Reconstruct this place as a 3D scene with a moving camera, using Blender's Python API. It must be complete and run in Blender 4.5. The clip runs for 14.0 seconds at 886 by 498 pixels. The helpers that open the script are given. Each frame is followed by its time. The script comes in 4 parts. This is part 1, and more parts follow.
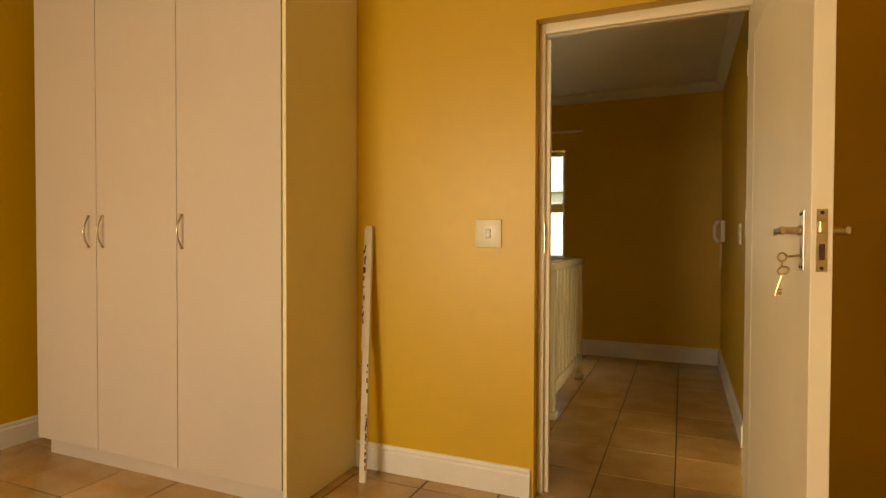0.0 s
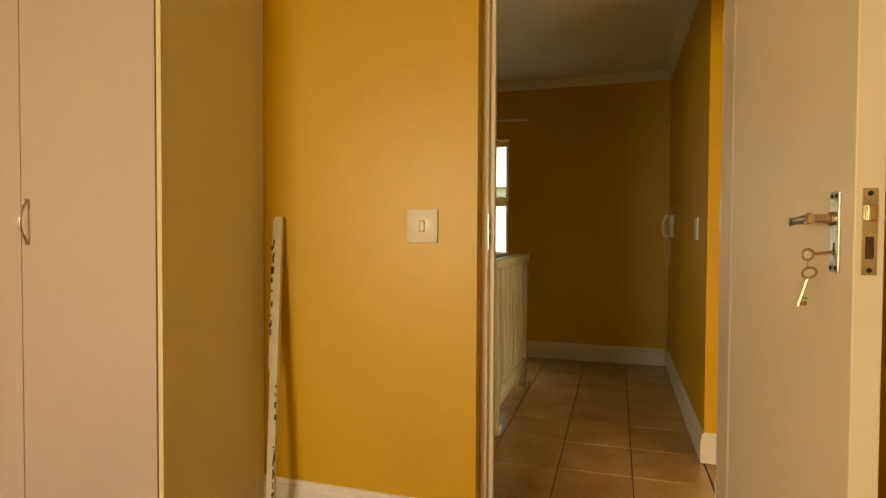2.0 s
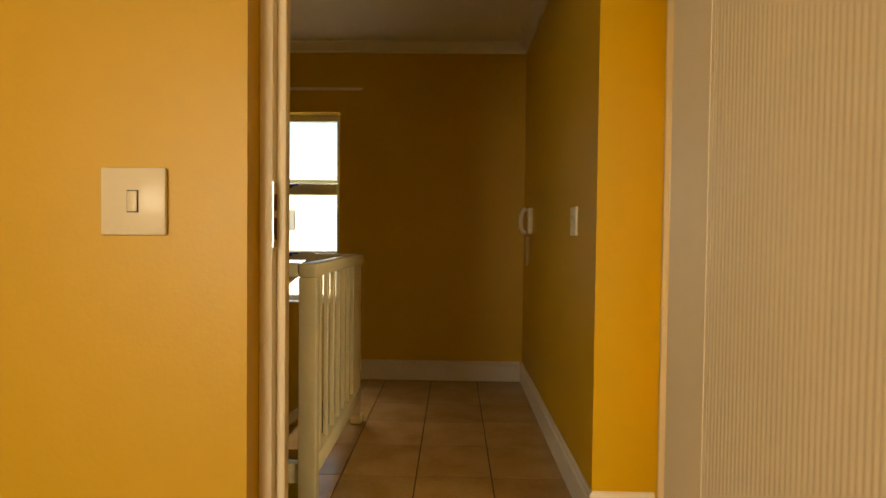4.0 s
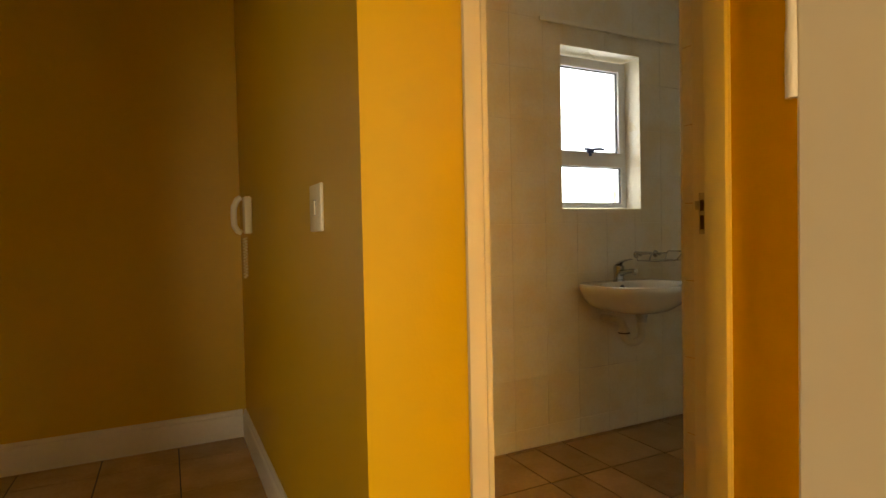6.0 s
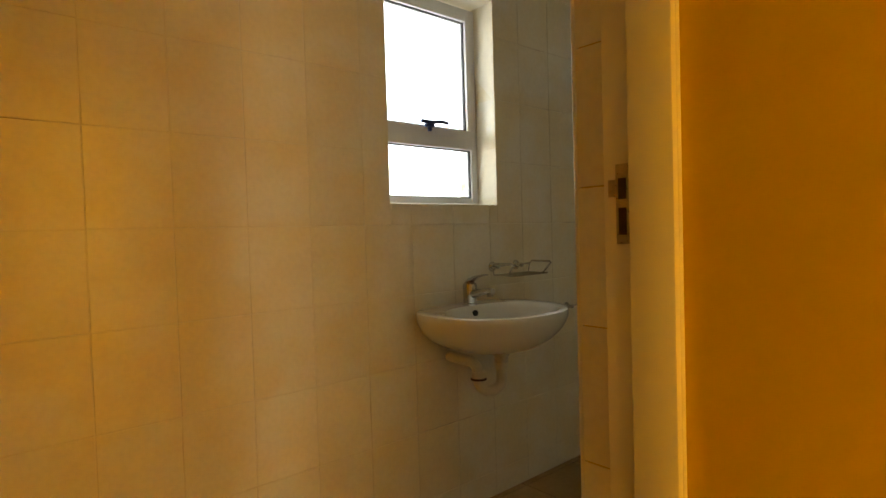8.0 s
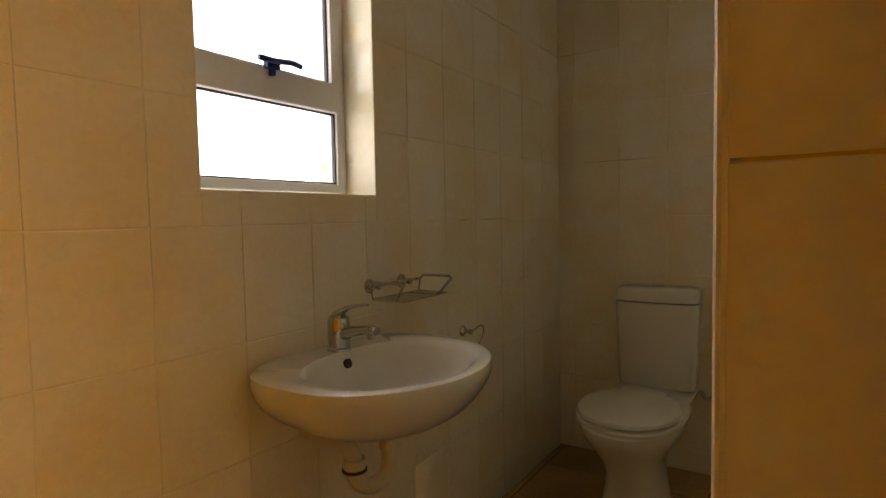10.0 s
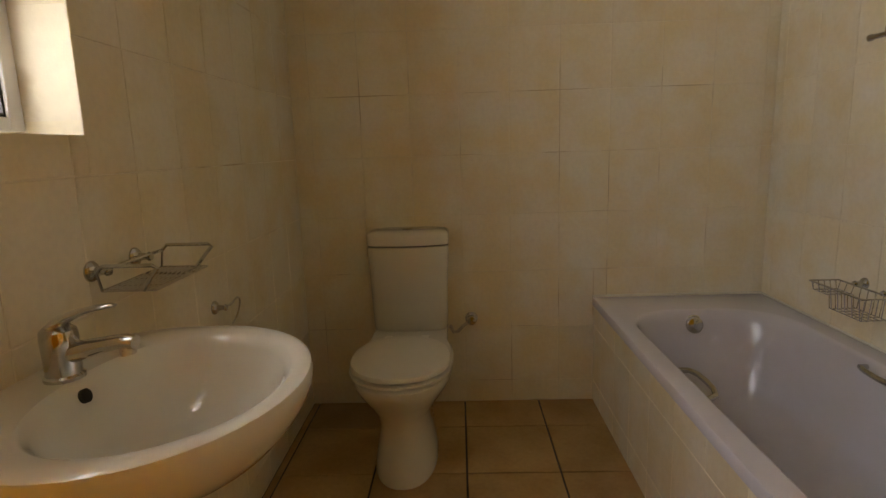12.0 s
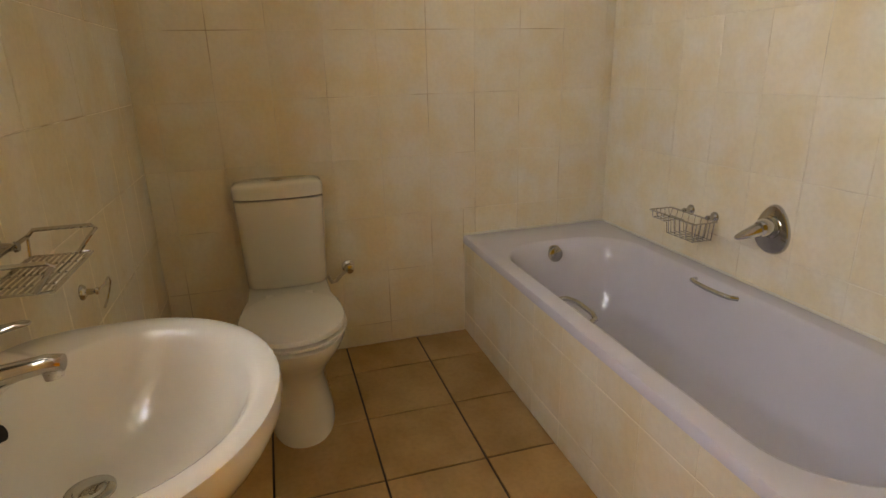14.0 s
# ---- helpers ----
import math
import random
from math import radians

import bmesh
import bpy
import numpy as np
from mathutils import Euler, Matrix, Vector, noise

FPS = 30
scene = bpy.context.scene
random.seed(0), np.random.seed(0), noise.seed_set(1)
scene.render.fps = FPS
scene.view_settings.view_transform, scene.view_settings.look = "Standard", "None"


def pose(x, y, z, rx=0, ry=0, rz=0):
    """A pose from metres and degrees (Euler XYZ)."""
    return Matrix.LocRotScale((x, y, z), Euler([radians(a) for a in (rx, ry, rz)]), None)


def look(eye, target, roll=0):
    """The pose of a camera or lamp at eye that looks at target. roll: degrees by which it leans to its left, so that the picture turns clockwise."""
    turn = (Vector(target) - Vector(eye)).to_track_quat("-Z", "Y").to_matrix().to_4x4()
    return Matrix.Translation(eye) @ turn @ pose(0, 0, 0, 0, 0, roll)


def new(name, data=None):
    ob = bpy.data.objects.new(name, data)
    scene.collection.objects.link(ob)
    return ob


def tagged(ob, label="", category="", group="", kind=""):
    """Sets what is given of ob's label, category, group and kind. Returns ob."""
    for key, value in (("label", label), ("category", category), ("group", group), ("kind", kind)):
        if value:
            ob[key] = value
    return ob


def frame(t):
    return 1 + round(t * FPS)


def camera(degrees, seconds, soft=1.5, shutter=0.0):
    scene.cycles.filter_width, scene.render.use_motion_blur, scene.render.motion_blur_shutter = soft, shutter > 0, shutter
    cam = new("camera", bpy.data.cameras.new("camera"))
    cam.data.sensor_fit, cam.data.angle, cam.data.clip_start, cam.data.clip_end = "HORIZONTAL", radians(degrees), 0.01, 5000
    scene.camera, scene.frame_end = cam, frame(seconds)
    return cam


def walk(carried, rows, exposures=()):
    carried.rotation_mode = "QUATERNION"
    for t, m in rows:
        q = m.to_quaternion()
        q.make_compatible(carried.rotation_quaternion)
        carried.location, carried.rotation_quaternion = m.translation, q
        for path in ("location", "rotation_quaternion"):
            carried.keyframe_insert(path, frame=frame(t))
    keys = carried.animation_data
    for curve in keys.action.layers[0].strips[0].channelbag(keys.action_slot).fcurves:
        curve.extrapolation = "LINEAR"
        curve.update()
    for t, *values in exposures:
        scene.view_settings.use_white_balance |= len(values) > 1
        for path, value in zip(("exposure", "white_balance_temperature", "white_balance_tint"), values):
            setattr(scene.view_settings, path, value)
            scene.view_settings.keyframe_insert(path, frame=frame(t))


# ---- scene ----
cam = camera(76.8, 14.0)
PATH = [
    (0, (0.171, -0.133, 1.162), (-0.616, 1.705, 1.124), 0.2),
    (0.5, (0.14, -0.045, 1.157), (-0.637, 1.798, 1.117), 0.3),
    (1, (0.102, 0.068, 1.156), (-0.65, 1.92, 1.112), 0.4),
    (1.5, (0.071, 0.146, 1.159), (-0.624, 2.021, 1.11), 0.3),
    (2, (0.065, 0.288, 1.151), (-0.529, 2.197, 1.101), 0.3),
    (2.2, (0.064, 0.366, 1.15), (-0.489, 2.287, 1.102), 0.2),
    (4.3, (-0.044, 1.434, 1.116), (0.007, 3.433, 1.071), 0.2),
    (4.5, (-0.025, 1.556, 1.098), (0.086, 3.553, 1.061), -0.2),
    (5, (0.019, 1.781, 1.103), (0.344, 3.754, 1.062), -0.2),
    (5.3, (0.033, 1.917, 1.119), (0.527, 3.855, 1.076), -0.6),
    (5.5, (0.042, 2.002, 1.108), (0.662, 3.903, 1.069), -0.7),
    (6, (0.13, 2.242, 1.115), (1.013, 4.036, 1.064), -1.2),
    (6.5, (0.263, 2.417, 1.118), (1.323, 4.112, 1.062), -1.5),
    (7, (0.432, 2.621, 1.12), (1.646, 4.21, 1.06), -1.7),
    (7.5, (0.61, 2.8, 1.114), (1.887, 4.339, 1.077), -2.0),
    (7.7, (0.699, 2.867, 1.117), (1.99, 4.394, 1.073), -1.9),
    (9.8, (1.287, 3.512, 1.176), (2.886, 4.708, 1.067), -0.9),
    (10, (1.317, 3.562, 1.171), (2.982, 4.663, 1.06), -1.1),
    (10.5, (1.387, 3.665, 1.177), (3.149, 4.595, 1.007), -0.6),
    (11, (1.425, 3.795, 1.181), (3.32, 4.383, 0.927), -1.3),
    (11.5, (1.448, 3.848, 1.196), (3.412, 4.072, 0.895), -1.6),
    (12, (1.489, 3.904, 1.195), (3.456, 3.967, 0.839), -1.8),
    (12.5, (1.521, 3.955, 1.198), (3.47, 3.893, 0.752), -1.7),
    (13, (1.529, 4.014, 1.218), (3.45, 3.8, 0.705), -1.6),
    (13.5, (1.551, 4.092, 1.238), (3.431, 3.695, 0.682), -1.4),
    (14, (1.546, 4.131, 1.266), (3.371, 3.591, 0.652), -1.4),
]
EXPOSURES = [(0.0, 0.97, 9000, 6), (2.2, 0.92, 8900, 6), (4.5, 1.02, 9600, 8), (5.0, 1.08, 9800, 9), (5.5, 0.95, 9500, 9), (6.0, 1.26, 9400, 5), (7.0, 1.42, 9000, -3), (7.7, 1.44, 9000, 0), (10.0, 1.38, 10200, 12), (11.0, 1.42, 10000, 13), (12.5, 2.02, 10400, 14), (13.5, 2.44, 9900, 14), (14.0, 2.44, 9500, 14)]
walk(cam, [(t, look(eye, target, roll)) for t, eye, target, roll in PATH], EXPOSURES)

# ---- light ----
SUN_EL, SUN_AZ = 42.0, 24.0
world = bpy.data.worlds.new("sky")
scene.world = world
world.use_nodes = True
wn = world.node_tree.nodes
sky = wn.new("ShaderNodeTexSky")
sky.sky_type, sky.sun_disc = "NISHITA", False
sky.sun_elevation, sky.sun_rotation = radians(SUN_EL), radians(180 + SUN_AZ)
wn["Background"].inputs["Strength"].default_value = 0.15
world.node_tree.links.new(sky.outputs["Color"], wn["Background"].inputs["Color"])

sun = new("sun", bpy.data.lights.new("sun", "SUN"))
sun.data.energy, sun.data.angle, sun.data.color = 5.0, radians(0.5), (1.0, 0.93, 0.82)
sun.matrix_world = look((-9 * math.sin(radians(SUN_AZ)), -9 * math.cos(radians(SUN_AZ)), 9 * math.tan(radians(SUN_EL))), (0, 0, 0))


def window_lamp(name, place, target, w, h, power, colour):
    lamp = new(name, bpy.data.lights.new(name, "AREA"))
    lamp.data.shape, lamp.data.size, lamp.data.size_y, lamp.data.energy, lamp.data.color = "RECTANGLE", w, h, power, colour
    lamp.matrix_world = look(place, target)
    return lamp


window_lamp("bedroom_skylight", (-1.95, -2.92, 1.45), (0.2, 0.8, 0.5), 1.7, 1.3, 54, (1.0, 0.90, 0.76))
window_lamp("side_room_skylight", (3.36, 1.05, 1.45), (0, 1.05, 1.45), 1.4, 1.3, 98, (1.0, 0.93, 0.66))
window_lamp("bathroom_skylight", (2.32, 4.875, 1.68), (2.32, 0, 1.68), 0.86, 1.05, 6.6, (0.63, 0.74, 1.0))
window_lamp("landing_skylight", (-1.34, 6.05, 2.75), (-0.55, 4.0, 0.2), 1.0, 0.7, 48, (0.96, 0.95, 1.0))


# ---- materials ----
def mat(name, base, rough=0.5, var=0.12, scale=6.0, bump=0.0, bscale=120.0, metal=0.0, coat=0.0, other=None, island=0.0, spec=0.5, blot=(0.36, 0.62)):
    """A surface with colour variation at two scales and fine relief. other: a second colour of the blotches; island: how far pieces differ."""
    m = bpy.data.materials.new(name)
    m.use_nodes = True
    n, ln = m.node_tree.nodes, m.node_tree.links
    b = n["Principled BSDF"]
    b.inputs["Roughness"].default_value, b.inputs["Metallic"].default_value = rough, metal
    b.inputs["Coat Weight"].default_value, b.inputs["Coat Roughness"].default_value = coat, 0.08
    b.inputs["Specular IOR Level"].default_value = spec
    tc = n.new("ShaderNodeTexCoord")
    geo = n.new("ShaderNodeNewGeometry")
    src = geo.outputs["Position"]
    big, small = n.new("ShaderNodeTexNoise"), n.new("ShaderNodeTexNoise")
    big.inputs["Scale"].default_value, big.inputs["Detail"].default_value = scale, 5
    small.inputs["Scale"].default_value, small.inputs["Detail"].default_value = scale * 11, 3
    ln.new(src, big.inputs["Vector"])
    ln.new(src, small.inputs["Vector"])
    ramp = n.new("ShaderNodeValToRGB")
    o = other or tuple(c * (1 - var) for c in base)
    ramp.color_ramp.elements[0].color, ramp.color_ramp.elements[1].color = (*o, 1), (*base, 1)
    ramp.color_ramp.elements[0].position, ramp.color_ramp.elements[1].position = blot
    ln.new(big.outputs["Fac"], ramp.inputs["Fac"])
    mix = n.new("ShaderNodeMix")
    mix.data_type, mix.blend_type = "RGBA", "MULTIPLY"
    mix.inputs["Factor"].default_value = min(1.0, var * 1.6)
    ln.new(ramp.outputs["Color"], mix.inputs["A"])
    gr = n.new("ShaderNodeValToRGB")
    gr.color_ramp.elements[0].color, gr.color_ramp.elements[1].color = (0.72, 0.72, 0.72, 1), (1, 1, 1, 1)
    gr.color_ramp.elements[0].position, gr.color_ramp.elements[1].position = 0.35, 0.6
    ln.new(small.outputs["Fac"], gr.inputs["Fac"])
    ln.new(gr.outputs["Color"], mix.inputs["B"])
    last = mix.outputs["Result"]
    if island:
        info = n.new("ShaderNodeObjectInfo")
        hsv = n.new("ShaderNodeHueSaturation")
        mr = n.new("ShaderNodeMapRange")
        mr.inputs["To Min"].default_value, mr.inputs["To Max"].default_value = 1 - island, 1 + island * 0.5
        ln.new(info.outputs["Random"], mr.inputs["Value"])
        ln.new(mr.outputs["Result"], hsv.inputs["Value"])
        ln.new(last, hsv.inputs["Color"])
        last = hsv.outputs["Color"]
    ln.new(last, b.inputs["Base Color"])
    rr = n.new("ShaderNodeMapRange")
    rr.inputs["To Min"].default_value, rr.inputs["To Max"].default_value = max(0.02, rough * 0.9), min(1, rough * 1.12)
    ln.new(small.outputs["Fac"], rr.inputs["Value"])
    ln.new(rr.outputs["Result"], b.inputs["Roughness"])
    if bump:
        fine = n.new("ShaderNodeTexNoise")
        fine.inputs["Scale"].default_value, fine.inputs["Detail"].default_value = bscale, 4
        ln.new(src, fine.inputs["Vector"])
        bp = n.new("ShaderNodeBump")
        bp.inputs["Strength"].default_value, bp.inputs["Distance"].default_value = bump, 0.004
        ln.new(fine.outputs["Fac"], bp.inputs["Height"])
        ln.new(bp.outputs["Normal"], b.inputs["Normal"])
    return m


OCHRE = mat("ochre_wall_paint", (0.64, 0.395, 0.022), 0.42, 0.06, 1.6, 0.10, 90, spec=0.65)
CEIL = mat("ceiling_paint", (0.78, 0.76, 0.70), 0.7, 0.04, 1.2, 0.08, 80)
WHITE = mat("white_gloss_paint", (0.83, 0.76, 0.60), 0.42, 0.03, 3)
SKIRT = mat("skirting_paint", (0.80, 0.77, 0.72), 0.4, 0.06, 4, 0.06, 50)
# white board, its base darkened to offset strong window light on the fronts
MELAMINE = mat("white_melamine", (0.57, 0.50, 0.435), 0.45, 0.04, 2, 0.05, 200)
# cream, with the light its side lacks from the lamp painted into the base
PANEL_LIT = mat("cream_edge_panel_lit", (0.78, 0.70, 0.42), 0.5, 0.04, 2, 0.05, 200)
FLOORT = mat("beige_floor_tile", (0.53, 0.335, 0.145), 0.22, 0.18, 5, 0.10, 60, other=(0.44, 0.262, 0.10), island=0.16, coat=0.2)
GROUT = mat("dark_grout", (0.055, 0.036, 0.022), 0.85, 0.3, 14, 0.3, 200)
WALLT = mat("cream_wall_tile", (0.88, 0.83, 0.70), 0.22, 0.09, 5.5, 0.06, 40, other=(0.86, 0.75, 0.52), island=0.03, coat=0.15)
WGROUT = mat("wall_grout", (0.82, 0.75, 0.60), 0.7, 0.10, 3.2, 0.1, 200, other=(0.46, 0.34, 0.19), blot=(0.32, 0.45))
CERAMIC = mat("white_ceramic", (0.77, 0.75, 0.66), 0.10, 0.03, 2, coat=0.6)
SEATP = mat("white_plastic_seat", (0.80, 0.77, 0.68), 0.22, 0.03, 3)
ACRYL = mat("white_acrylic_bath", (0.68, 0.67, 0.74), 0.14, 0.03, 2, coat=0.4)
CHROME = mat("chrome", (0.60, 0.59, 0.57), 0.08, 0.10, 20, metal=1.0)
NICKEL = mat("worn_nickel", (0.62, 0.56, 0.46), 0.28, 0.25, 30, 0.05, 200, metal=1.0)
BRASS = mat("brass_key_metal", (0.62, 0.48, 0.27), 0.3, 0.2, 40, metal=1.0)
DARK = mat("dark_recess", (0.02, 0.016, 0.012), 0.7, 0.2, 10)
RUBBER = mat("black_gasket", (0.03, 0.03, 0.035), 0.6, 0.2, 20)
BLUE = mat("dark_blue_plastic", (0.02, 0.05, 0.20), 0.4, 0.2, 30)
ALU = mat("white_powder_coated_aluminium", (0.74, 0.73, 0.72), 0.35, 0.05, 6)
SWITCH = mat("cream_switch_plastic", (0.78, 0.73, 0.58), 0.3, 0.03, 8)
PIPE = mat("white_pvc_pipe", (0.74, 0.66, 0.50), 0.35, 0.10, 12)
RAILP = mat("cream_balustrade_paint", (0.74, 0.68, 0.50), 0.22, 0.06, 5, 0.05, 60)
STICKM = mat("chipped_white_timber", (0.72, 0.64, 0.52), 0.55, 0.10, 12, 0.2, 60)
CHIP = mat("dark_chipped_wood", (0.10, 0.045, 0.02), 0.8, 0.3, 40)
CONCRETE = mat("plastered_slab", (0.42, 0.38, 0.32), 0.9, 0.15, 4, 0.2, 60)
FACADE = mat("pale_plaster_facade", (0.84, 0.82, 0.78), 0.9, 0.08, 0.8, 0.2, 30)
ROOFT = mat("roof_tile", (0.80, 0.77, 0.74), 0.8, 0.2, 3, 0.2, 20)
LAWN = mat("grass", (0.10, 0.14, 0.03), 0.9, 0.35, 3, 0.4, 60)
HEDGE = mat("hedge_leaves", (0.08, 0.14, 0.025), 0.7, 0.35, 12, island=0.3)
FARGLASS = mat("far_window_glass", (0.22, 0.23, 0.24), 0.1, 0.1, 2)


def glass(name, rough, tint):
    m = bpy.data.materials.new(name)
    m.use_nodes = True
    b = m.node_tree.nodes["Principled BSDF"]
    b.inputs["Base Color"].default_value = (*tint, 1)
    b.inputs["Transmission Weight"].default_value, b.inputs["Roughness"].default_value, b.inputs["IOR"].default_value = 1.0, rough, 1.1
    return m


CLEAR = glass("clear_glass", 0.0, (0.97, 0.98, 0.97))
FROST = glass("obscured_glass", 0.25, (0.97, 0.97, 0.97))


# ---- mesh helpers ----
def box(bm, x0, x1, y0, y1, z0, z1, bev=0.0):
    vs = [bm.verts.new((x, y, z)) for x in (x0, x1) for y in (y0, y1) for z in (z0, z1)]
    fs = [bm.faces.new([vs[i] for i in f]) for f in ((0, 1, 3, 2), (4, 6, 7, 5), (0, 4, 5, 1), (2, 3, 7, 6), (0, 2, 6, 4), (1, 5, 7, 3))]
    if bev:
        es = list({e for f in fs for e in f.edges})
        bmesh.ops.bevel(bm, geom=es, offset=bev, segments=2, affect="EDGES", profile=0.5)
    return bm


def boxes(*bs, bev=0.0):
    bm = bmesh.new()
    for b in bs:
        box(bm, *b, bev=bev)
    return bm


def mesh_of(name, bm, material, smooth=False):
    bmesh.ops.recalc_face_normals(bm, faces=bm.faces)
    me = bpy.data.meshes.new(name)
    bm.to_mesh(me)
    bm.free()
    me.materials.append(material)
    if smooth:
        me.polygons.foreach_set("use_smooth", [True] * len(me.polygons))
        me.set_sharp_from_angle(angle=radians(40))
    return me


def part(name, bm, material, parent, label="", smooth=False):
    ob = new(name, mesh_of(name, bm, material, smooth))
    ob.parent = parent
    if parent is not None:
        ob.matrix_parent_inverse = Matrix.Translation(-parent.matrix_basis.translation) if parent.parent is None else Matrix()
    if label:
        ob["label"] = label
    return ob


def thing(name, x, y, z, label, category, group="", kind=""):
    ob = new(name)
    ob.location = (x, y, z)
    return tagged(ob, label, category, group, kind)


def struct(name, bm, material, label, category):
    return tagged(new(name, mesh_of(name, bm, material)), label, category, kind="structure")


def tube(bm, pts, r, seg=10, closed=False):
    """A round rod along points."""
    pts = [Vector(p) for p in pts]
    n = len(pts)
    rings = []
    up = None
    for i, p in enumerate(pts):
        a = pts[(i - 1) % n] if (closed or i > 0) else p
        b = pts[(i + 1) % n] if (closed or i < n - 1) else p
        d = (b - a).normalized()
        if up is None:
            up = d.orthogonal().normalized()
        up = (up - d * up.dot(d)).normalized()
        s = d.cross(up)
        rings.append([bm.verts.new(p + (up * math.cos(k * 2 * math.pi / seg) + s * math.sin(k * 2 * math.pi / seg)) * r) for k in range(seg)])
    for i in range(n if closed else n - 1):
        a, b = rings[i], rings[(i + 1) % n]
        for k in range(seg):
            bm.faces.new((a[k], a[(k + 1) % seg], b[(k + 1) % seg], b[k]))
    if not closed:
        bm.faces.new(rings[0][::-1])
        bm.faces.new(rings[-1])
    return bm


def arc(c, r, a0, a1, n, u, v):
    c, u, v = Vector(c), Vector(u), Vector(v)
    return [c + u * r * math.cos(radians(a0 + (a1 - a0) * i / n)) + v * r * math.sin(radians(a0 + (a1 - a0) * i / n)) for i in range(n + 1)]


def loft(bm, rings, cap0=True, cap1=True):
    rows = [[bm.verts.new(p) for p in r] for r in rings]
    for a, b in zip(rows, rows[1:]):
        n = len(a)
        for k in range(n):
            bm.faces.new((a[k], a[(k + 1) % n], b[(k + 1) % n], b[k]))
    if cap0:
        bm.faces.new(rows[0][::-1])
    if cap1:
        bm.faces.new(rows[-1])
    return bm


def turned(bm, c, axis, prof, seg=24):
    """A turned body round axis through c; prof: (along, radius)."""
    c, d = Vector(c), Vector(axis).normalized()
    u = d.orthogonal().normalized()
    v = d.cross(u)
    return loft(bm, [[c + d * h + (u * math.cos(2 * math.pi * k / seg) + v * math.sin(2 * math.pi * k / seg)) * max(r, 1e-4) for k in range(seg)] for h, r in prof])


def oval(cx, cy, z, rx, rf, rb, n=48, pf=2.0, pb=2.0):
    """An oval ring; rf and rb: its reach towards -y and +y, with the powers pf and pb."""
    pts = []
    for k in range(n):
        a = 2 * math.pi * k / n
        c, s = math.cos(a), math.sin(a)
        p, ry = (pb, rb) if s > 0 else (pf, rf)
        pts.append(Vector((cx + rx * math.copysign(abs(c) ** (2 / p), c), cy + ry * math.copysign(abs(s) ** (2 / p), s), z)))
    return pts


def rounded(cx, cy, z, hx, hy, r, n=5):
    pts = []
    for sx, sy, a0 in ((1, 1, 0), (-1, 1, 90), (-1, -1, 180), (1, -1, 270)):
        for i in range(n + 1):
            a = radians(a0 + 90 * i / n)
            pts.append(Vector((cx + sx * (hx - r) + r * math.cos(a), cy + sy * (hy - r) + r * math.sin(a), z)))
    return pts


# ---- structure ----
H = 2.59
X_L, X_R = -3.25, 0.90
Y_B, Y_D, Y_D2 = -2.80, 2.302, 2.41
Y_E, Y_E2 = 3.378, 3.61
Y_F, X_S = 5.565, 0.50
Y_W, X_T, Y_S = 4.63, 4.00, 2.54
GF = -2.60
D0, D1, DT = -0.43, 0.475, 2.125
B0, B1, X_N, X_N2 = 0.748, 1.658, 1.658, 1.805

S0, S1 = 1.03, 1.64
wall_bedroom = struct("wall_north", boxes((X_L - 0.12, D0, Y_D, Y_D2, GF, H), (D0, D1, Y_D, Y_D2, DT, H), (D0, D1, Y_D, Y_D2, GF, -0.16), (D1, S0, Y_D, Y_D2, GF, H), (S0, S1, Y_D, Y_D2, 2.06, H), (S0, S1, Y_D, Y_D2, GF, -0.16), (S1, 4.12, Y_D, Y_D2, GF, H)), OCHRE, "ochre painted plaster wall with a doorway", "wall")
struct("wall_west", boxes((X_L - 0.12, X_L, Y_B, Y_D, -0.15, H), (X_L - 0.12, X_L, Y_D2, Y_F, GF, H)), OCHRE, "plain ochre painted plaster wall", "wall")
struct("wall_east", boxes((X_R, X_R + 0.12, Y_B, Y_D, -0.15, H)), OCHRE, "plain ochre painted plaster wall behind the door", "wall")
struct("wall_side_room", boxes((X_R + 0.12, 3.30, -0.42, -0.30, -0.15, H), (3.30, 3.42, -0.42, 0.35, -0.15, H), (3.30, 3.42, 1.75, Y_D, -0.15, H), (3.30, 3.42, 0.35, 1.75, -0.15, 0.80), (3.30, 3.42, 0.35, 1.75, 2.10, H)), OCHRE, "plain ochre walls of the next bedroom", "wall")
struct("floor_side_room", boxes((X_R + 0.12, 3.42, -0.42, Y_D + 0.05, -0.15, 0.0)), FLOORT, "beige tiled floor of the next bedroom", "floor")
struct("ceiling_side_room", boxes((X_R + 0.12, 3.42, -0.42, Y_D2, H, H + 0.06)), CEIL, "white ceiling of the next bedroom", "ceiling")
W0, W1, WZ0, WZ1 = -2.80, -1.10, 0.80, 2.10
struct("wall_south", boxes((X_L - 0.12, W0, Y_B - 0.12, Y_B, -0.15, H), (W1, X_R + 0.12, Y_B - 0.12, Y_B, -0.15, H), (W0, W1, Y_B - 0.12, Y_B, -0.15, WZ0), (W0, W1, Y_B - 0.12, Y_B, WZ1, H)), OCHRE, "ochre painted plaster wall with a window opening", "wall")
L0, L1, LZ0, LZ1 = -1.76, -0.925, 0.585, 2.06
struct("wall_landing_far", boxes((X_L - 0.12, L0, Y_F, Y_F + 0.22, GF, H), (L1, X_S + 0.12, Y_F, Y_F + 0.22, GF, H), (L0, L1, Y_F, Y_F + 0.22, GF, LZ0), (L0, L1, Y_F, Y_F + 0.22, LZ1, H)), OCHRE, "ochre painted landing wall with a tall narrow window", "wall")
